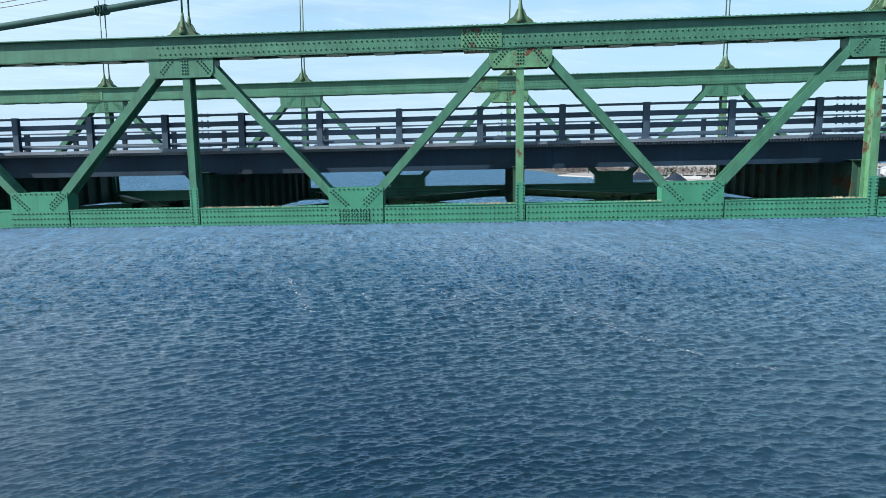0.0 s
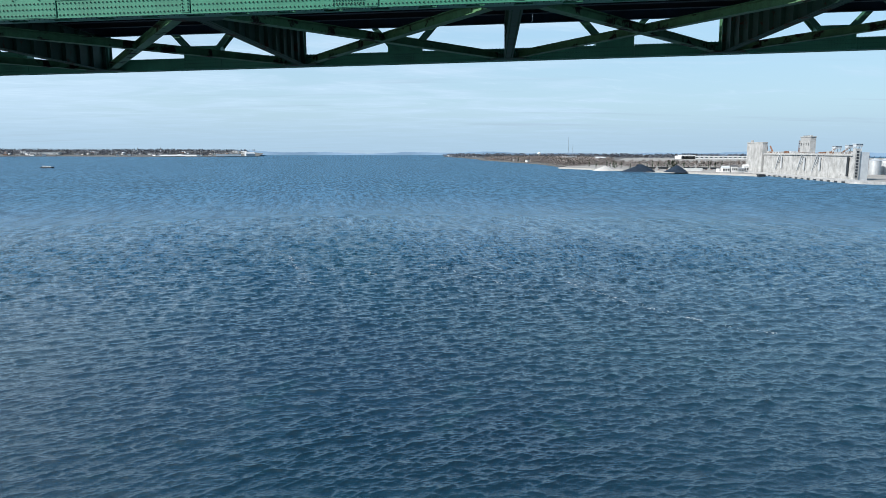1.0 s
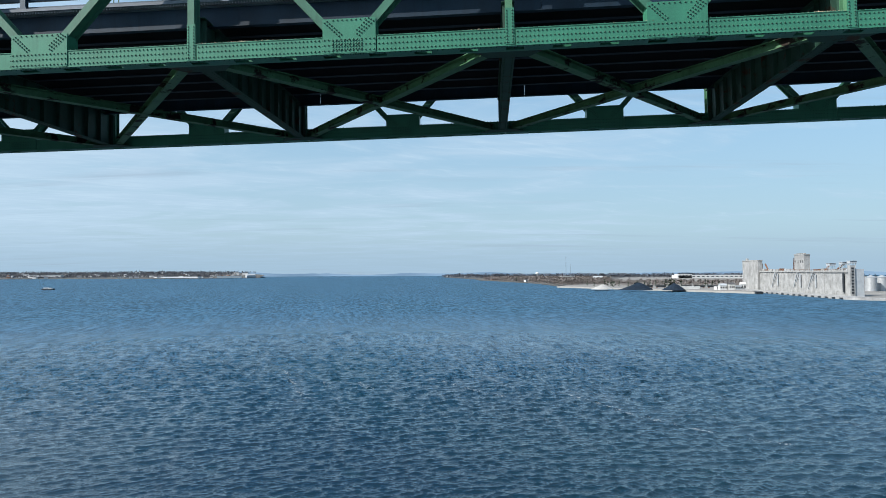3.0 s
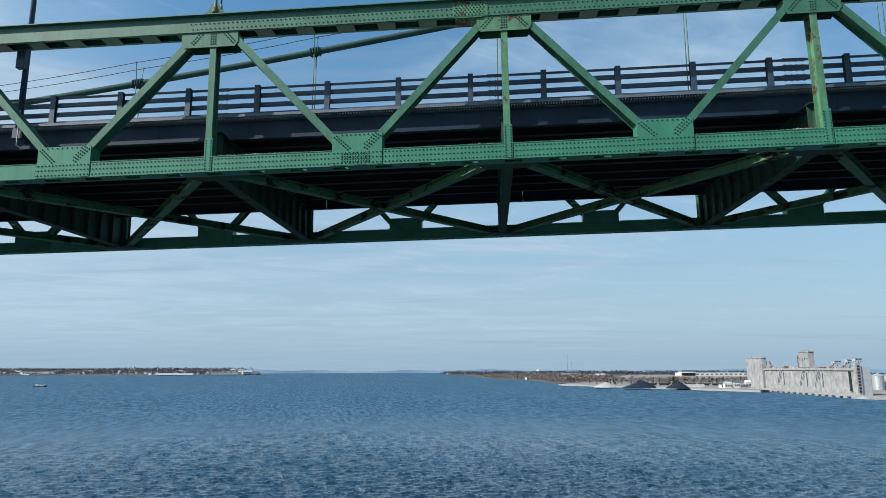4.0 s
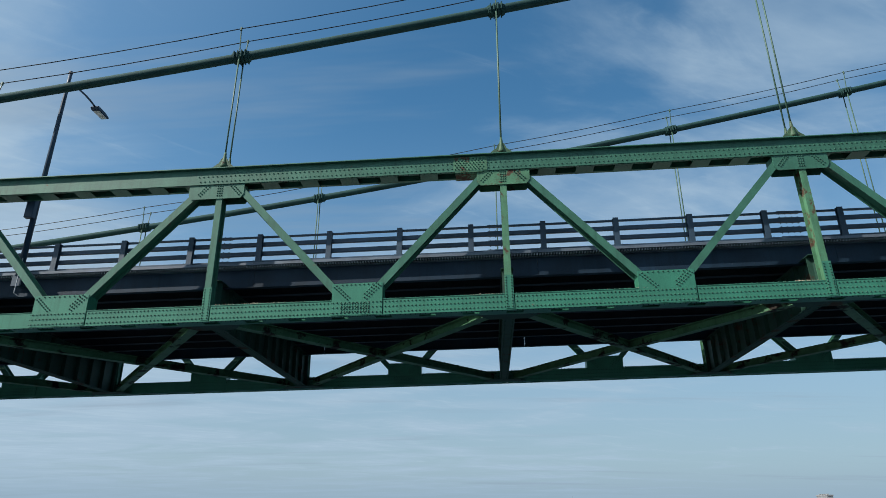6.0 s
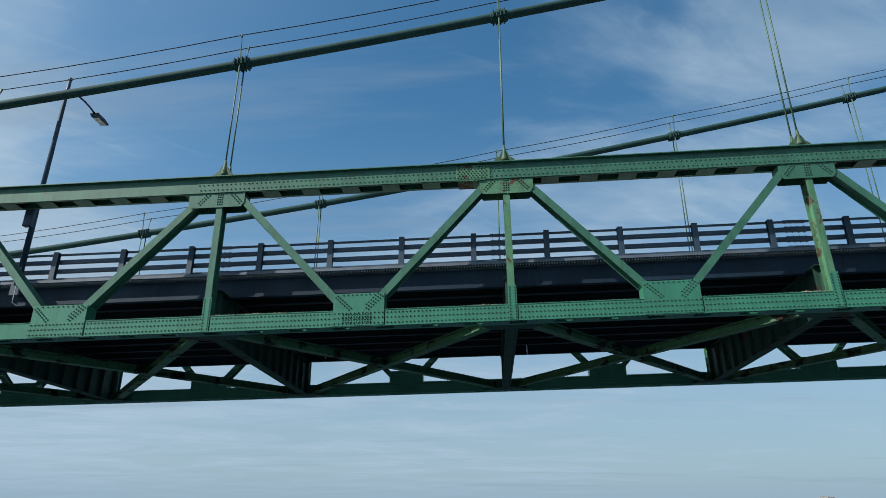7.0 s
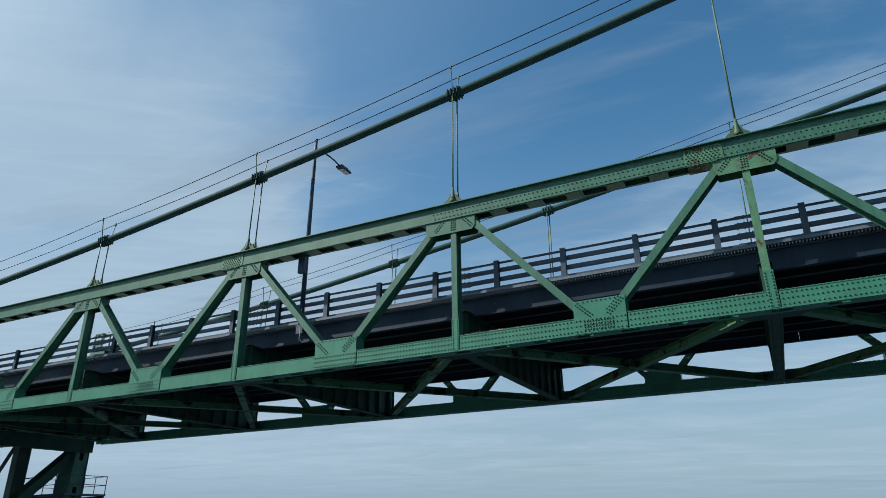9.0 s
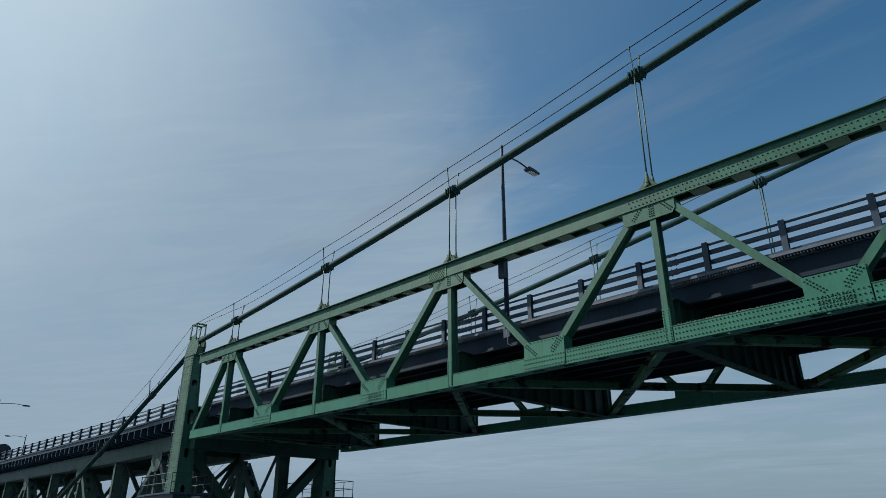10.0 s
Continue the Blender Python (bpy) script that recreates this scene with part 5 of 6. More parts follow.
# roof gallery and machinery
rnd = random.Random(3)
for i in range(26):
    y = EY0 + 10 + i * 8.6
    if 785 < y < 838: continue
    bm = bmesh.new()
    h = rnd.uniform(1.2, 3.0)
    box(bm, EX + 3, EX + 9, y, y + rnd.uniform(3, 7), ET, ET + h)
    part("roof_housing", bm, rnd.choice((RUSTY, GREYWALL, CONCRETE)), elev)
for y, w, h in ((746, 6, 8.0), (719, 6, 9.0), (704, 5, 10.0)):
    bm = bmesh.new()
    for a in (0, w):
        for b in (2, 10):
            box(bm, EX + b * 0.7, EX + b * 0.7 + 0.5, y + a, y + a + 0.5, ET, ET + h - 2.6)
    for a in (0, 1):
        beam(bm, (EX + 1.4, y + a * w, ET), (EX + 1.4, y + (1 - a) * w, ET + h - 2.7), 0.3, 0.3, (1, 0, 0))
    box(bm, EX + 1.2, EX + 8, y - 0.5, y + w + 1.0, ET + h - 2.6, ET + h)
    box(bm, EX + 0.8, EX + 8.4, y - 1.2, y + w + 1.7, ET + h + 0.01, ET + h + 0.35)
    part("leg_tower", bm, GREYWALL, elev)
for y0, y1, z0, z1 in ((754, 764, ET + 1, ET + 6), (722, 738, ET + 1.5, ET + 8), (832, 842, ET + 1, 8.0), (930, 920, ET + 1, 3.0)):
    bm = bmesh.new()
    beam(bm, (EX + 6, y0, z1), (EX + 6, y1, z0), 1.2, 1.6, (1, 0, 0))
    part("spout", bm, RUSTY, elev)
bm = bmesh.new()
for a in range(4):
    for z in range(5):
        beam(bm, (EX + 5, 833 + a * 3, ET + z * 3), (EX + 5, 833 + a * 3, ET + z * 3 + 3), 0.5, 0.5)
        beam(bm, (EX + 5, 833, ET + z * 3 + 1), (EX + 5, 842, ET + z * 3 + 3.5), 0.4, 0.4)
part("steel_frame", bm, RUSTY, elev, "rusty steel frame beside the head house")
for i in range(3):
    bm = bmesh.new()
    for z in range(4):
        beam(bm, (EX + 5, 938 + i * 4, ET + z * 2.5), (EX + 5, 938 + i * 4, ET + z * 2.5 + 2.5), 1.4, 1.4)
    part("dust_collector", bm, RUSTY, elev)
# slanting galleries on the river face
for y in (881, 818, 780):
    bm = bmesh.new()
    beam(bm, (EX - 1.6, y - 1, ET - 2), (EX - 1.6, y + 10, LAND + 6), 0.8, 1.0, (1, 0, 0))
    beam(bm, (EX - 1.6, y - 8, ET - 4), (EX - 1.6, y - 8, LAND + 8), 1.6, 1.0, (1, 0, 0))
    beam(bm, (EX - 1.6, y - 6, ET - 3), (EX - 1.6, y + 2, LAND + 14), 0.6, 1.0, (1, 0, 0))
    part("marine_leg", bm, GREYWALL, elev)
bm = bmesh.new()
for i in range(46):
    y = EY0 + 5 + i * 5
    box(bm, EX + 0.5, EX + 0.65, y, y + 0.15, ET, ET + 1.3)
box(bm, EX + 0.5, EX + 0.65, EY0 + 5, EY1 - 58, ET + 1.2, ET + 1.35)
part("parapet_rail", bm, RUSTY, elev, kind="stuff")

quay = thing("elevator_quay", (366, 820, SEA), "concrete quay wall with dark fender openings", "quay")
bm = bmesh.new()
box(bm, 356, 376.4, 668, 1008, SEA - 1, LAND + 0.9)
part("quay_wall", bm, CONCRETE, quay)
for i in range(22):
    bm = bmesh.new()
    y = 676 + i * 15
    box(bm, 355.4, 355.99, y, y + 5.5, SEA + 0.1, LAND - 0.2)
    part("fender", bm, DARK, quay)
bm = bmesh.new()
prism(bm, [(356, 667.8), (376.4, 667.8), (400, 640), (396, 632), (362, 655)], SEA - 1, LAND + 0.3, "z")
part("quay_end", bm, CONCRETE, quay)
wharf = thing("wharf", (230, 1020, SEA), "long low wharf wall of the port yard", "quay")
bm = bmesh.new()
beam(bm, (121, 1193, SEA + 0.7), (337, 848, SEA + 0.7), 3.0, 3.4, (0, 0, 1))
part("wharf_wall", bm, PIER, wharf)
bm = bmesh.new()
box(bm, 336, 344, 842, 850, SEA - 0.5, LAND + 1)
part("mooring_block", bm, DARK, wharf)


def stockpile(name, cx, cy, rx, ry, h, material, label, flat=0.0, seed=1):
    """A heap: ridge or cone with gullies down its slopes."""
    r = random.Random(seed)
    bm = bmesh.new()
    n, m = 40, 9
    off = [r.uniform(-0.05, 0.05) for _ in range(n)]
    rings = []
    for j in range(m + 1):
        s = 1 - j / m
        ring = []
        for k in range(n):
            a = math.tau * k / n
            w = 1 + off[k] * s + 0.03 * r.uniform(-1, 1) * s
            z = LAND + h * (1 - (s ** 1.12))
            ring.append(bm.verts.new((cx + (rx * s * w + flat * (1 if math.cos(a) > 0 else -1) * (1 - s) ** 0.5 * 0.6) * math.cos(a), cy + ry * s * w * math.sin(a), z)))
        rings.append(ring)
    for p, q in zip(rings[:-1], rings[1:]):
        for k in range(n):
            bm.faces.new((p[k], p[(k + 1) % n], q[(k + 1) % n], q[k]))
    bm.faces.new(rings[-1])
    return tagged(part(name, bm, material), label, "stockpile", "stockpiles")


stockpile("coal_pile", 211, 968, 25, 16, 10.6, COAL, "large dark ridge-shaped coal pile on the port yard", 13, 2)
stockpile("coal_pile", 261, 945, 17, 16, 10.4, COAL, "dark cone-shaped coal pile on the port yard", 3, 3)
stockpile("salt_pile", 168, 1000, 16, 15, 7.6, SALT, "pale covered salt pile on the port yard", 5, 4)


def steel_bin(x, y, r, h):
    b = thing("grain_bin", (x, y, LAND), "round corrugated galvanised steel grain bin", "grain bin", "grain bins")
    bm = bmesh.new()
    zs = np.linspace(LAND, LAND + h, 30)
    tube(bm, [(x, y, z) for z in zs], [r + (0.12 if i % 2 else 0) for i in range(30)], 28)
    part("wall", bm, STEEL_BIN, b)
    bm = bmesh.new()
    tube(bm, [(x, y, LAND + h + 0.01), (x, y, LAND + h + r * 0.42), (x, y, LAND + h + r * 0.46)], [r + 0.4, 1.2, 1.2], 28)
    part("roof", bm, STEEL_BIN, b)


for x, y in ((496.5, 880), (516, 890), (536, 900), (556, 910), (575, 920)):
    steel_bin(x, y, 6.8, 18)


def shed(x, y, w, d, h, wall, roof, label, turn=0.0, gable=True, windows=0, z=None, name="building"):
    """Simple building: walls, roof, rows of windows."""
    z = LAND if z is None else z
    b = thing(name, (x, y, z), label, "building", "buildings on the shore")
    m = Matrix.Translation((x, y, z)) @ Matrix.Rotation(radians(turn), 4, "Z")
    place = lambda v: m @ v
    bm = bmesh.new()
    box(bm, -w / 2, w / 2, -d / 2, d / 2, 0, h)
    part("wall", bm, wall, b, shift=place)
    bm = bmesh.new()
    if gable:
        prism(bm, [(-d / 2 - 0.4, h + 0.01), (d / 2 + 0.4, h + 0.01), (0, h + d * 0.3)], -w / 2 - 0.4, w / 2 + 0.4, "x")
    else:
        box(bm, -w / 2 - 0.3, w / 2 + 0.3, -d / 2 - 0.3, d / 2 + 0.3, h + 0.01, h + 0.7)
    part("roof", bm, roof, b, shift=place)
    for i in range(windows):
        bm = bmesh.new()
        xx = -w / 2 + (i + 0.5) * w / windows
        box(bm, xx - w / windows * 0.28, xx + w / windows * 0.28, -d / 2 - 0.12, -d / 2 - 0.02, h * 0.35, h * 0.75)
        part("window", bm, DARK, b, shift=place)
    return b


shed(345, 968, 36, 12, 5, WHITE, ROOF, "low white mill building beside the elevator", 0, False, 9)
shed(333, 955, 10, 9, 6.5, WHITE, GREYWALL, "white mill store with a low gable roof", 0, True, 3)
shed(344, 953, 8, 9, 8.0, WHITE, ROOF, "white two-storey mill office", 0, True, 3)
shed(353, 952, 9, 9, 6.0, GREYWALL, GREYWALL, "grey mill annexe beside the elevator", 0, False, 4)
shed(361, 955, 7, 8, 8.5, WHITE, WHITE, "narrow white mill tower house", 0, True, 2)
shed(300, 1010, 34, 8, 3.2, WHITE, WHITE, "long low white store on the port yard", 0, False, 0)
shed(838, 2600, 246, 80, 10.5, WHITE, WHITE, "very long white factory hall behind the woods", 0, False, 14)
shed(745, 2590, 50, 60, 14, WHITE, WHITE, "white factory head building behind the woods", 0, False, 4)
shed(238, 2050, 40, 20, 12, WHITE, GREYWALL, "pale building among bare trees on the point", 5, False, 5)
shed(300, 1850, 26, 16, 9, WHITE, GREYWALL, "pale house among bare trees", 0, True, 4)
shed(70, 1905, 18, 11, 6, GREYWALL, ROOF, "grey cottage by the river", 20, True, 3)
shed(10, 2080, 15, 10, 6, BRICKWALL, ROOF, "brown cottage by the river", 10, True, 3)
shed(95, 1730, 14, 10, 5, WHITE, ROOF, "white cottage by the river", 30, True, 3)

# rail cars standing behind the yard
for i in range(9):
    x, y = 258 + i * 19.5, 1085 - i * 4
    rc = thing("rail_car", (x, y, LAND), "dark hopper rail car standing on the siding", "rail car", "rail cars")
    bm = bmesh.new()
    prism(bm, [(x - 8.5, LAND + 4.2), (x + 8.5, LAND + 4.2), (x + 8.0, LAND + 2.2), (x + 6.0, LAND + 1.1), (x - 6.0, LAND + 1.1), (x - 8.0, LAND + 2.2)], y - 1.5, y + 1.5)
    part("hopper", bm, DARK, rc)
    for s in (-6.2, 6.2):
        bm = bmesh.new()
        for q in (-0.9, 0.9):
            tube(bm, [(x + s + q, y - 1.3, LAND + 0.45), (x + s + q, y + 1.3, LAND + 0.45)], 0.45, 8)
        part("bogie", bm, RUSTY, rc)

# radio masts and a water tower behind the point
for x, y, h in ((262, 2300, 78), (277, 2300, 52)):
    ms = thing("radio_mast", (x, y, LAND), "thin lattice radio mast above the trees", "radio mast", "radio masts")
    bm = bmesh.new()
    for k in range(3):
        a = math.tau * k / 3
        beam(bm, (x + 0.6 * math.cos(a), y + 0.6 * math.sin(a), LAND), (x + 0.4 * math.cos(a), y + 0.4 * math.sin(a), LAND + h), 0.35, 0.35)
    for i in range(int(h / 3)):
        beam(bm, (x - 0.5, y, LAND + i * 3), (x + 0.5, y, LAND + i * 3 + 3), 0.2, 0.2)
    part("mast", bm, GALV, ms)
wt = thing("water_tower", (183, 2600, LAND), "white water tower standing above the woods", "water tower")
bm = bmesh.new()
tube(bm, [(183, 2600, LAND), (183, 2600, LAND + 15)], 1.4, 10)
part("stem", bm, WHITE, wt)
bm = bmesh.new()
tube(bm, [(183, 2600, LAND + z) for z in (14.5, 16.5, 20, 23, 24)], [1.5, 6, 7.5, 5.5, 1], 14)
part("tank", bm, WHITE, wt, smooth=True)

boat = thing("barge", (-788, 1097, SEA), "small dark work barge lying on the river", "boat")
bm = bmesh.new()
prism(bm, [(-797, SEA - 0.4), (-779, SEA - 0.4), (-777, SEA + 2.2), (-799, SEA + 2.0)], 1093, 1101)
part("hull", bm, DARK, boat)
bm = bmesh.new()
box(bm, -795, -788, 1094.5, 1099.5, SEA + 2.05, SEA + 4.2)
part("cabin", bm, GREYWALL, boat)
bm = bmesh.new()
box(bm, -786, -780, 1094.5, 1099.5, SEA + 2.2, SEA + 3.4)
part("cargo", bm, WHITE, boat)

# ---------------------------------------------------------------- the far town
def town_ground():
    shore = [(-4650, 2560), (-3300, 2900), (-2400, 3019), (-2098, 3131), (-1880, 3112), (-1575, 3086), (-1341, 3209), (-1218, 3353)]
    bm = bmesh.new()
    rows = []
    for dx, dy, z in ((0, 0, SEA - 1), (0, 2, SEA + 2), (-30, 120, SEA + 9), (-120, 420, SEA + 23), (-300, 900, SEA + 31), (-420, 1200, SEA + 31)):
        rows.append([bm.verts.new((x + dx, y + dy, z * 1.0 if i < 7 else min(z, SEA + 3 + (z - SEA) * 0.35))) for i, (x, y) in enumerate(shore)])
    for p, q in zip(rows[:-1], rows[1:]):
        for k in range(len(shore) - 1):
            bm.faces.new((p[k], p[k + 1], q[k + 1], q[k]))
    tagged(part("ground_town", bm, GRASS), "low rising far shore of the town", "ground", "", "structure")


town_ground()


def shore_y(x):
    pts = [(-4650, 2560), (-3300, 2900), (-2400, 3019), (-2098, 3131), (-1880, 3112), (-1575, 3086), (-1341, 3209), (-1218, 3353)]
    for (x0, y0), (x1, y1) in zip(pts[:-1], pts[1:]):
        if x0 <= x <= x1:
            return y0 + (y1 - y0) * (x - x0) / (x1 - x0)
    return pts[-1][1]


def town_z(x, y):
    d = y - shore_y(min(x + (y - 3100) * 0.25, -1219))
    z = SEA + np.interp(d, [0, 120, 420, 900], [2, 9, 23, 31])
    return z


rnd = random.Random(11)
for i in range(95):
    x = rnd.uniform(-3000, -1330)
    y = shore_y(x) + rnd.uniform(15, 300)
    shed(x, y, rnd.uniform(11, 24), rnd.uniform(9, 13), rnd.uniform(5, 8), rnd.choice((WHITE, WHITE, GREYWALL, BRICKWALL)), ROOF if rnd.random() < 0.7 else GREYWALL,
         "small town house on the far shore", rnd.uniform(-30, 30), True, 0, town_z(x, y), "house")
shed(-1516, 3100, 190, 40, 6.5, WHITE, WHITE, "long white shed on the far waterfront", -3, False, 0, SEA + 3)
shed(-1330, 3235, 120, 36, 9, WHITE, GREYWALL, "pale warehouse on the far waterfront", 20, False, 0, SEA + 3)
shed(-1255, 3330, 46, 26, 12, GREYWALL, GREYWALL, "grey waterfront plant on the far shore", 40, True, 0, SEA + 3)
shed(-2260, 3170, 150, 30, 10, WHITE, GREYWALL, "long pale school building on the far shore", 12, False, 0, SEA + 9)
for x, y, w, h in ((-1420, 3560, 30, 15), (-1370, 3560, 34, 13), (-1560, 3600, 20, 16)):
    shed(x, y, w, 18, h, WHITE, GREYWALL, "pale apartment block in the far town", 0, False, 5, SEA + 14)
for x, y in ((-1960, 3480), (-1940, 3480), (-1820, 3500)):
    sp = thing("church_spire", (x, y, SEA + 20), "slim church spire in the far town", "church", "church spires")
    bm = bmesh.new()
    box(bm, x - 3, x + 3, y - 3, y + 3, SEA + 18, SEA + 34)
    part("tower", bm, GREYWALL, sp)
    bm = bmesh.new()
    tube(bm, [(x, y, SEA + 34.01), (x, y, SEA + 48)], [3.4, 0.2], 6)
    part("spire", bm, ROOF, sp)


def woods(name, spots, material, label, seed, evergreen=0.0, slivers=22):
    """A wood: each tree a trunk and a loose crown of many small twig or needle clumps, joined because nobody could count them."""
    r = np.random.default_rng(seed)
    vs, fs = [], []
    for x, y, z, h in spots:
        i0 = len(vs)
        w = h * 0.028
        vs += [(x - w, y, z), (x + w, y, z), (x, y + w, z), (x, y, z + h * 0.7)]
        fs += [(i0, i0 + 1, i0 + 3), (i0 + 1, i0 + 2, i0 + 3), (i0 + 2, i0, i0 + 3)]
        conifer = r.random() < evergreen
        wide = h * r.uniform(0.30, 0.46)
        for s in range(slivers):
            if conifer:
                f = r.uniform(0.05, 1.0); rad = wide * 0.6 * (1.02 - f)
            else:
                f = r.uniform(0.22, 1.0); rad = wide * math.sqrt(max(0.02, 1 - ((f - 0.55) / 0.5) ** 2))
            a = r.uniform(0, math.tau); q = rad * math.sqrt(r.random())
            c = np.array([x + q * math.cos(a), y + q * math.sin(a), z + h * f])
            i0 = len(vs)
            size = h * r.uniform(0.06, 0.12)
            for _ in range(4):
                vs.append(tuple(c + r.normal(size=3) * size * 0.75))
            fs += [(i0, i0 + 1, i0 + 2), (i0, i0 + 2, i0 + 3), (i0 + 1, i0 + 2, i0 + 3)]
    me = bpy.data.meshes.new(name)
    me.from_pydata(vs, [], fs)
    me.materials.append(material)
    # twigs scatter light all round, so each clump is shaded by the way that it faces out of its crown
    co = np.array(vs)
    per = 4 + 4 * slivers
    mid = np.repeat(np.array([(x, y, z + h * 0.35) for x, y, z, h in spots]), per, axis=0)
    out = co - mid
    out[:, 2] = np.abs(out[:, 2]) + 1.0
    out /= np.linalg.norm(out, axis=1)[:, None]
    for p in me.polygons:
        p.use_smooth = True
    me.normals_split_custom_set_from_vertices(out.tolist())
    return tagged(part(name, me, None), label, "trees", "", "stuff")


def inside(x, y, poly):
    hit = False
    for (x0, y0), (x1, y1) in zip(poly, poly[1:] + poly[:1]):
        if (y0 > y) != (y1 > y) and x < (x1 - x0) * (y - y0) / (y1 - y0) + x0:
            hit = not hit
    return hit


rnd = random.Random(21)
POINT = [(-30, 2195), (18, 2005), (55, 1840), (116, 1583), (140, 1300), (235, 1425), (330, 1800), (380, 2300), (60, 2500)]
spots = []
while len(spots) < 2100:
    x, y = rnd.uniform(-40, 400), rnd.uniform(1290, 2500)
    if inside(x, y, POINT):
        spots.append((x, y, LAND - 0.6, rnd.uniform(7, 13)))
woods("bare_woods", spots, BARE, "bare brown winter trees on the wooded point", 1, 0.0, 32)
spots = []
while len(spots) < 2600:
    x = rnd.uniform(170, 1150); y = rnd.uniform(1190, 1700) + max(0, (260 - x) * 1.5)
    spots.append((x, y, LAND, rnd.uniform(4, 9)))
woods("bare_thicket", spots, BARE, "bare winter thicket behind the port yard", 2, 0.0, 26)
spots = []
while len(spots) < 1300:
    x = rnd.uniform(-200, 1500); y = rnd.uniform(2650, 3300)
    spots.append((x, y, LAND, rnd.uniform(11, 19)))
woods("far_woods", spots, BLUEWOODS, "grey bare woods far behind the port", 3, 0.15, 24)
spots = []
for i in range(70):
    x, y = rnd.choice(((rnd.uniform(60, 330), rnd.uniform(1500, 2000)), (rnd.uniform(180, 420), rnd.uniform(1150, 1250))))
    if inside(x, y, POINT) or y < 1260:
        spots.append((x, y, LAND, rnd.uniform(8, 14)))
woods("conifers", spots, PINE, "dark green conifers scattered among the bare trees", 4, 1.0)
spots = []
while len(spots) < 5200:
    x = rnd.uniform(-3400, -1420); y = shore_y(x) + rnd.uniform(70, 850) * rnd.random() ** 0.5
    spots.append((x, y, town_z(x, y) - 0.5, rnd.uniform(8, 15)))
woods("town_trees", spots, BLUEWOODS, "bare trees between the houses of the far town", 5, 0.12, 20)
spots = []
while len(spots) < 260:
    x = rnd.uniform(-260, -60); y = rnd.uniform(3440, 3900)
    spots.append((x, y, LAND - 0.6, rnd.uniform(8, 14)))
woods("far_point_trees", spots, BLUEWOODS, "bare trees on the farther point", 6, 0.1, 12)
for i in range(14):
    x, y = rnd.uniform(-235, -90), rnd.uniform(3420, 3520)
    shed(x, y, rnd.uniform(10, 18), 10, rnd.uniform(5, 8), WHITE, ROOF, "small white house on the farther point", 0, True, 0, LAND - 0.6, "house")


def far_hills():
    """Low hills at the end of the river, so far off that they do not shift; their haze is a painted blue glow."""
    m = bpy.data.materials.new("haze_glow_hills")
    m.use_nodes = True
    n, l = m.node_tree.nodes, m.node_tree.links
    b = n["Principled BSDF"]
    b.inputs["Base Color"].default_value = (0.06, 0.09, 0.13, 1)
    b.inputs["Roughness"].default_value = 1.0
    # emission imitates the blue haze in front of the hills
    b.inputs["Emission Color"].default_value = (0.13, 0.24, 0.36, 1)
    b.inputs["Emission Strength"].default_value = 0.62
    r = np.random.default_rng(9)
    bm = bmesh.new()
    prev = None
    for i in range(240):
        a = radians(-52 + i * 0.42)
        d = 4700 + 60 * math.sin(i * 0.3)
        h = 15 + 5 * math.sin(i * 0.11 + 1) + 4 * math.sin(i * 0.37) + r.uniform(-1.6, 1.6)
        h += 12 * math.exp(-((math.degrees(a) + 22) / 9) ** 2) + 6 * math.exp(-((math.degrees(a) - 25) / 20) ** 2)
        lo = bm.verts.new((d * math.sin(a), d * math.cos(a), SEA - 1)); hi = bm.verts.new((d * math.sin(a), d * math.cos(a) + 30, SEA + h))
        if prev:
            bm.faces.new((prev[0], lo, hi, prev[1]))
        prev = (lo, hi)
    tagged(part("backdrop", bm, m), "low hills along the far horizon, haze painted as a blue glow", "hills", "", "structure")


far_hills()

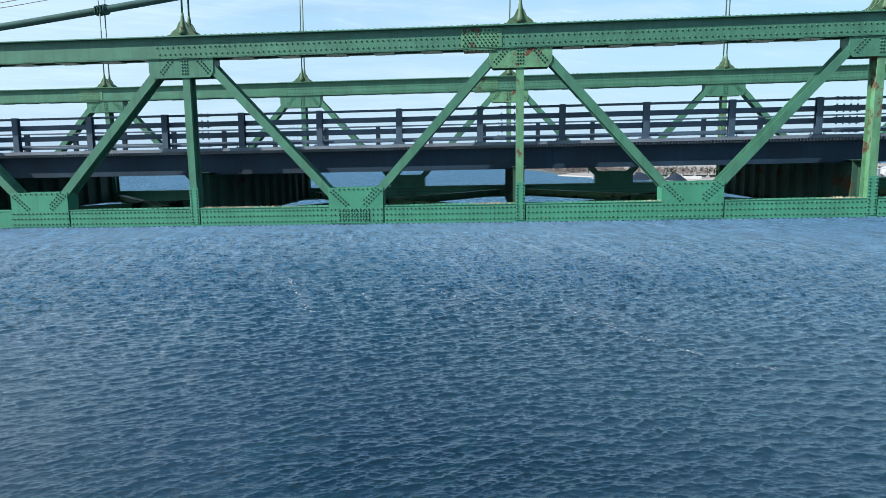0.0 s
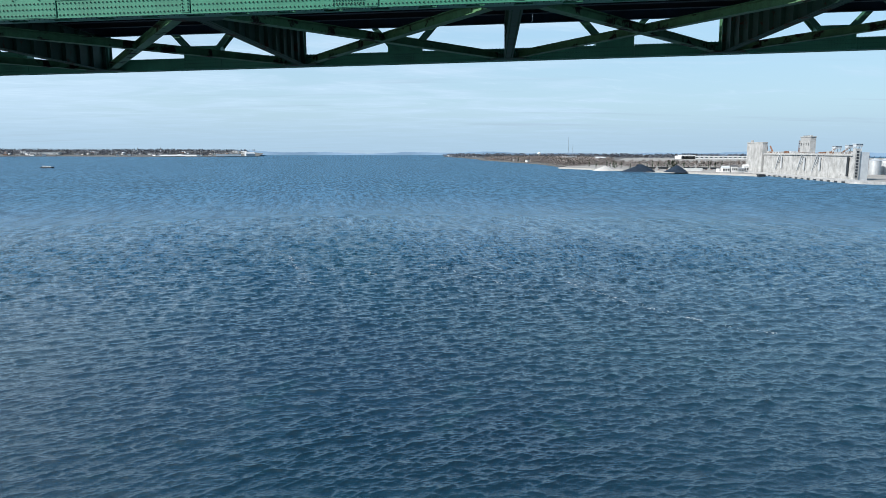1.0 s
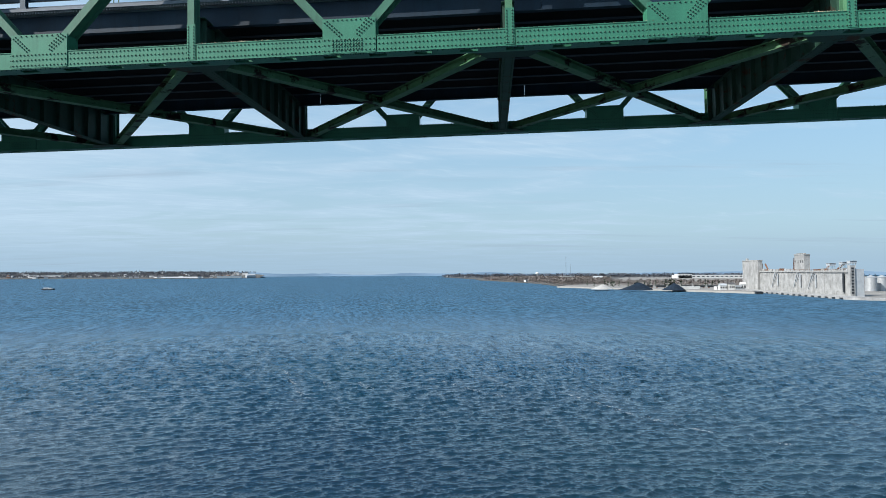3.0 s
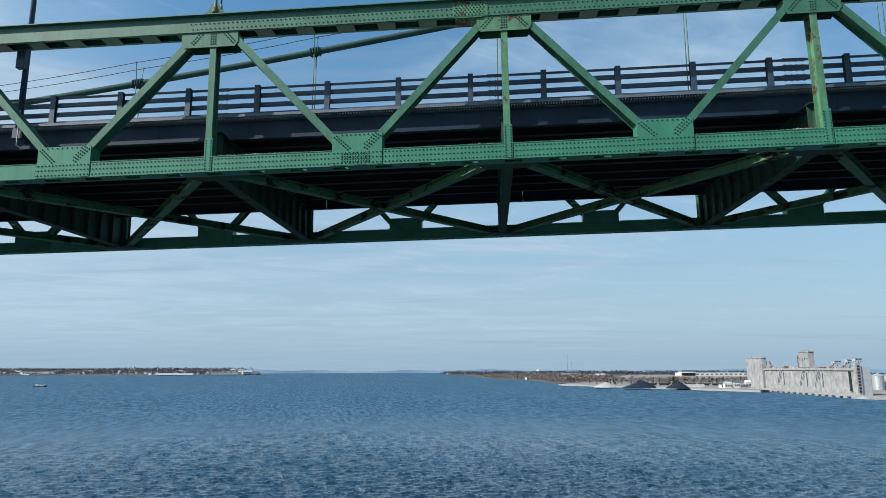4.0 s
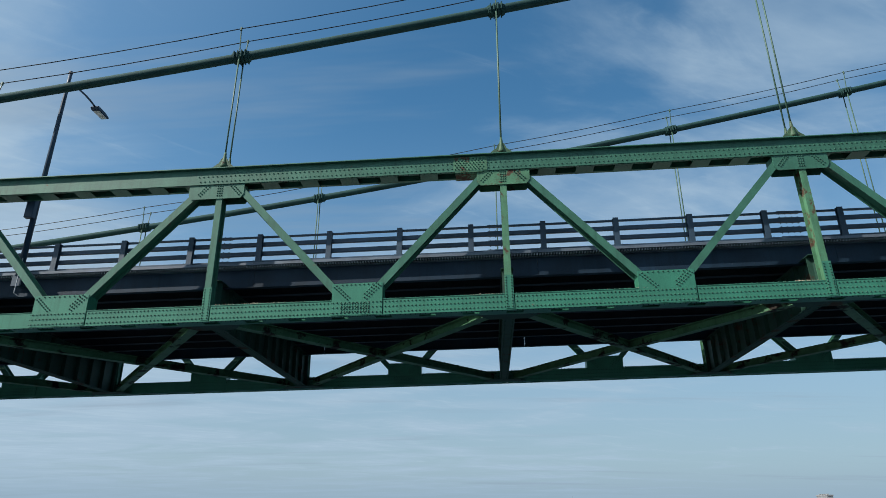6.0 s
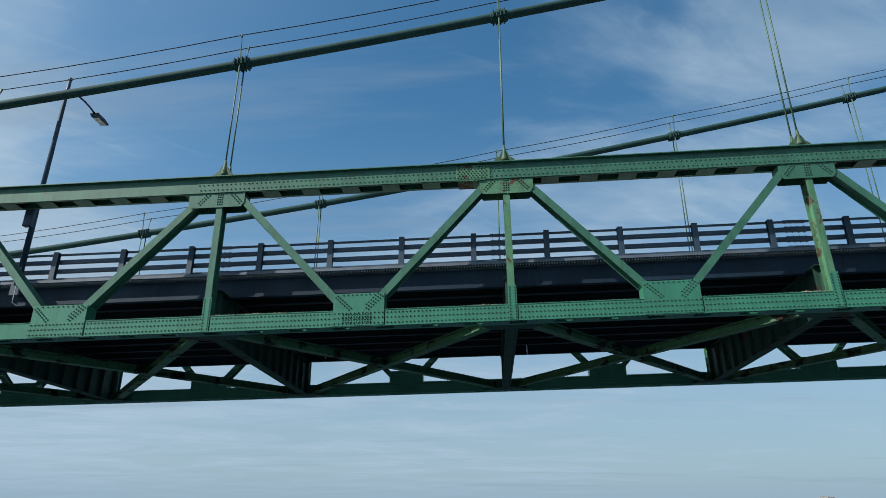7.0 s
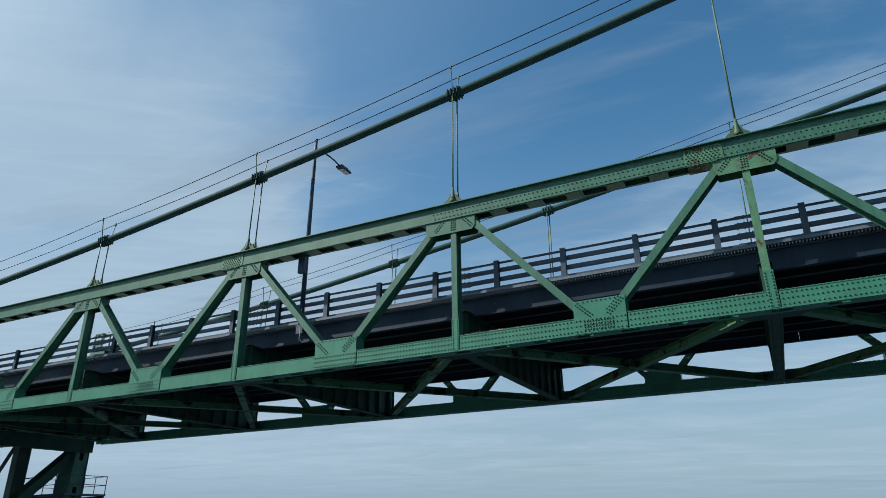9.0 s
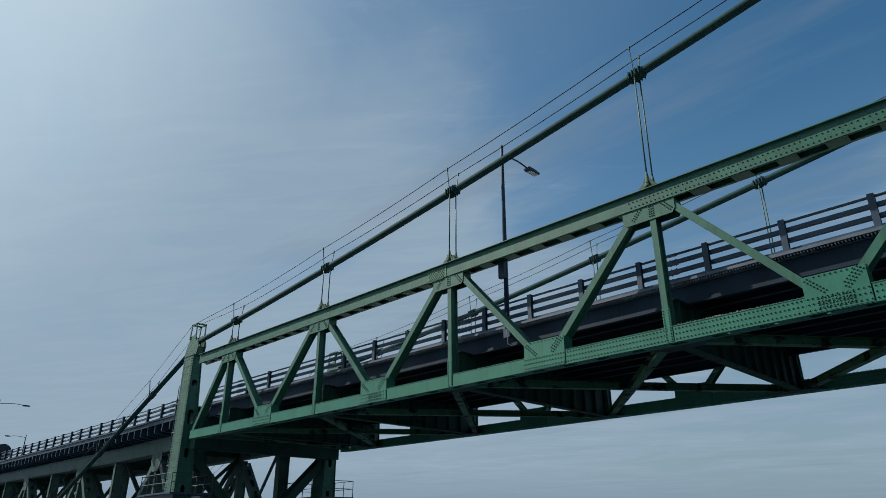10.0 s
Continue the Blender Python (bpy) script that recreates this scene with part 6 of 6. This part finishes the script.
# ---------------------------------------------------------------- foam on the water
def foam():
    r = np.random.default_rng(17)
    lines = (((-66, 186), (-56, 160), (-44, 134)), ((-36, 157), (-33, 150), (-30, 146)), ((-23, 172), (-11, 155), (-2, 142), (6, 136)),
             ((17, 143), (23, 132), (28, 121), (36, 110), (43, 102), (50, 98)), ((-46, 157), (-42, 150)))
    vs, fs = [], []
    for line in lines:
        for (x0, y0), (x1, y1) in zip(line[:-1], line[1:]):
            length = math.hypot(x1 - x0, y1 - y0)
            for _ in range(int(length * 7)):
                t = r.random()
                if math.sin(t * 9 + x0) + math.sin(t * 23 + y0) < -0.2: continue
                x, y = x0 + (x1 - x0) * t + r.normal() * 0.45, y0 + (y1 - y0) * t + r.normal() * 0.45
                s = r.uniform(0.05, 0.22) * (1.6 if r.random() < 0.12 else 1)
                i0 = len(vs)
                turn = r.uniform(0, math.tau)
                for k in range(5):
                    a = turn + math.tau * k / 5
                    q = s * r.uniform(0.5, 1.1)
                    vs.append((x + q * math.cos(a), y + q * math.sin(a) * 0.6, SEA + 0.22))
                fs.append(tuple(range(i0, i0 + 5)))
    me = bpy.data.meshes.new("foam")
    me.from_pydata(vs, [], fs)
    me.materials.append(SALT)
    tagged(part("foam_flecks", me, None), "thin lines of white foam flecks on the water", "foam", "", "stuff")


foam()


# ---------------------------------------------------------------- small things on the bridge
def grit_heap(u, w, seed):
    """Road grit and debris lying on the lower chord beside a vertical."""
    r = random.Random(seed)
    bm = bmesh.new()
    for i in range(130):
        x = u + r.uniform(-w, w); y = r.uniform(0.0, 0.14)
        s = r.uniform(0.012, 0.04) * (1.4 - abs(x - u) / w)
        c = Vector((x, y, 0.476))
        v = [bm.verts.new(c + Vector((s * math.cos(k * 1.571 + i), s * math.sin(k * 1.571 + i), 0))) for k in range(4)]
        t = bm.verts.new(c + Vector((0, 0, s * 1.1)))
        for k in range(4):
            bm.faces.new((v[k], v[(k + 1) % 4], t))
    ob = bpart("grit_heap", bm, GRIT, None)
    return tagged(ob, "pale road grit lying on the lower chord", "grit", "", "stuff")


for u, w, sd in ((-0.75, 0.6, 1), (P - 0.7, 0.6, 2), (-P + 0.8, 1.2, 3), (4.0, 1.5, 4), (-7.3, 1.5, 6)):
    grit_heap(u, w, sd)


def tanker(u, y):
    z = grade(u) + 2.12
    tk = thing("tank_truck", (u, y, z), "dark round-topped tank truck on the viaduct roadway", "truck")
    bm = bmesh.new()
    tube(bm, [(u - 9.5, y, z + 2.05), (u - 9.3, y, z + 2.05), (u + 0.2, y, z + 2.05), (u + 0.4, y, z + 2.05)], [0.7, 1.0, 1.0, 0.7], 18)
    part("tank", bm, FASCIA, tk, smooth=False)
    bm = bmesh.new()
    box(bm, u - 9.2, u + 0.2, y - 1.1, y + 1.1, z + 0.8, z + 1.04)
    part("chassis", bm, POLE, tk)
    for du in (-8.4, -7.1, -0.8):
        for s in (-1, 1):
            bm = bmesh.new()
            tube(bm, [(u + du, y + s * 1.15, z + 0.5), (u + du, y + s * 0.8, z + 0.5)], 0.5, 14)
            part("wheel", bm, DARK, tk)


tanker(-99.5, 3.4)
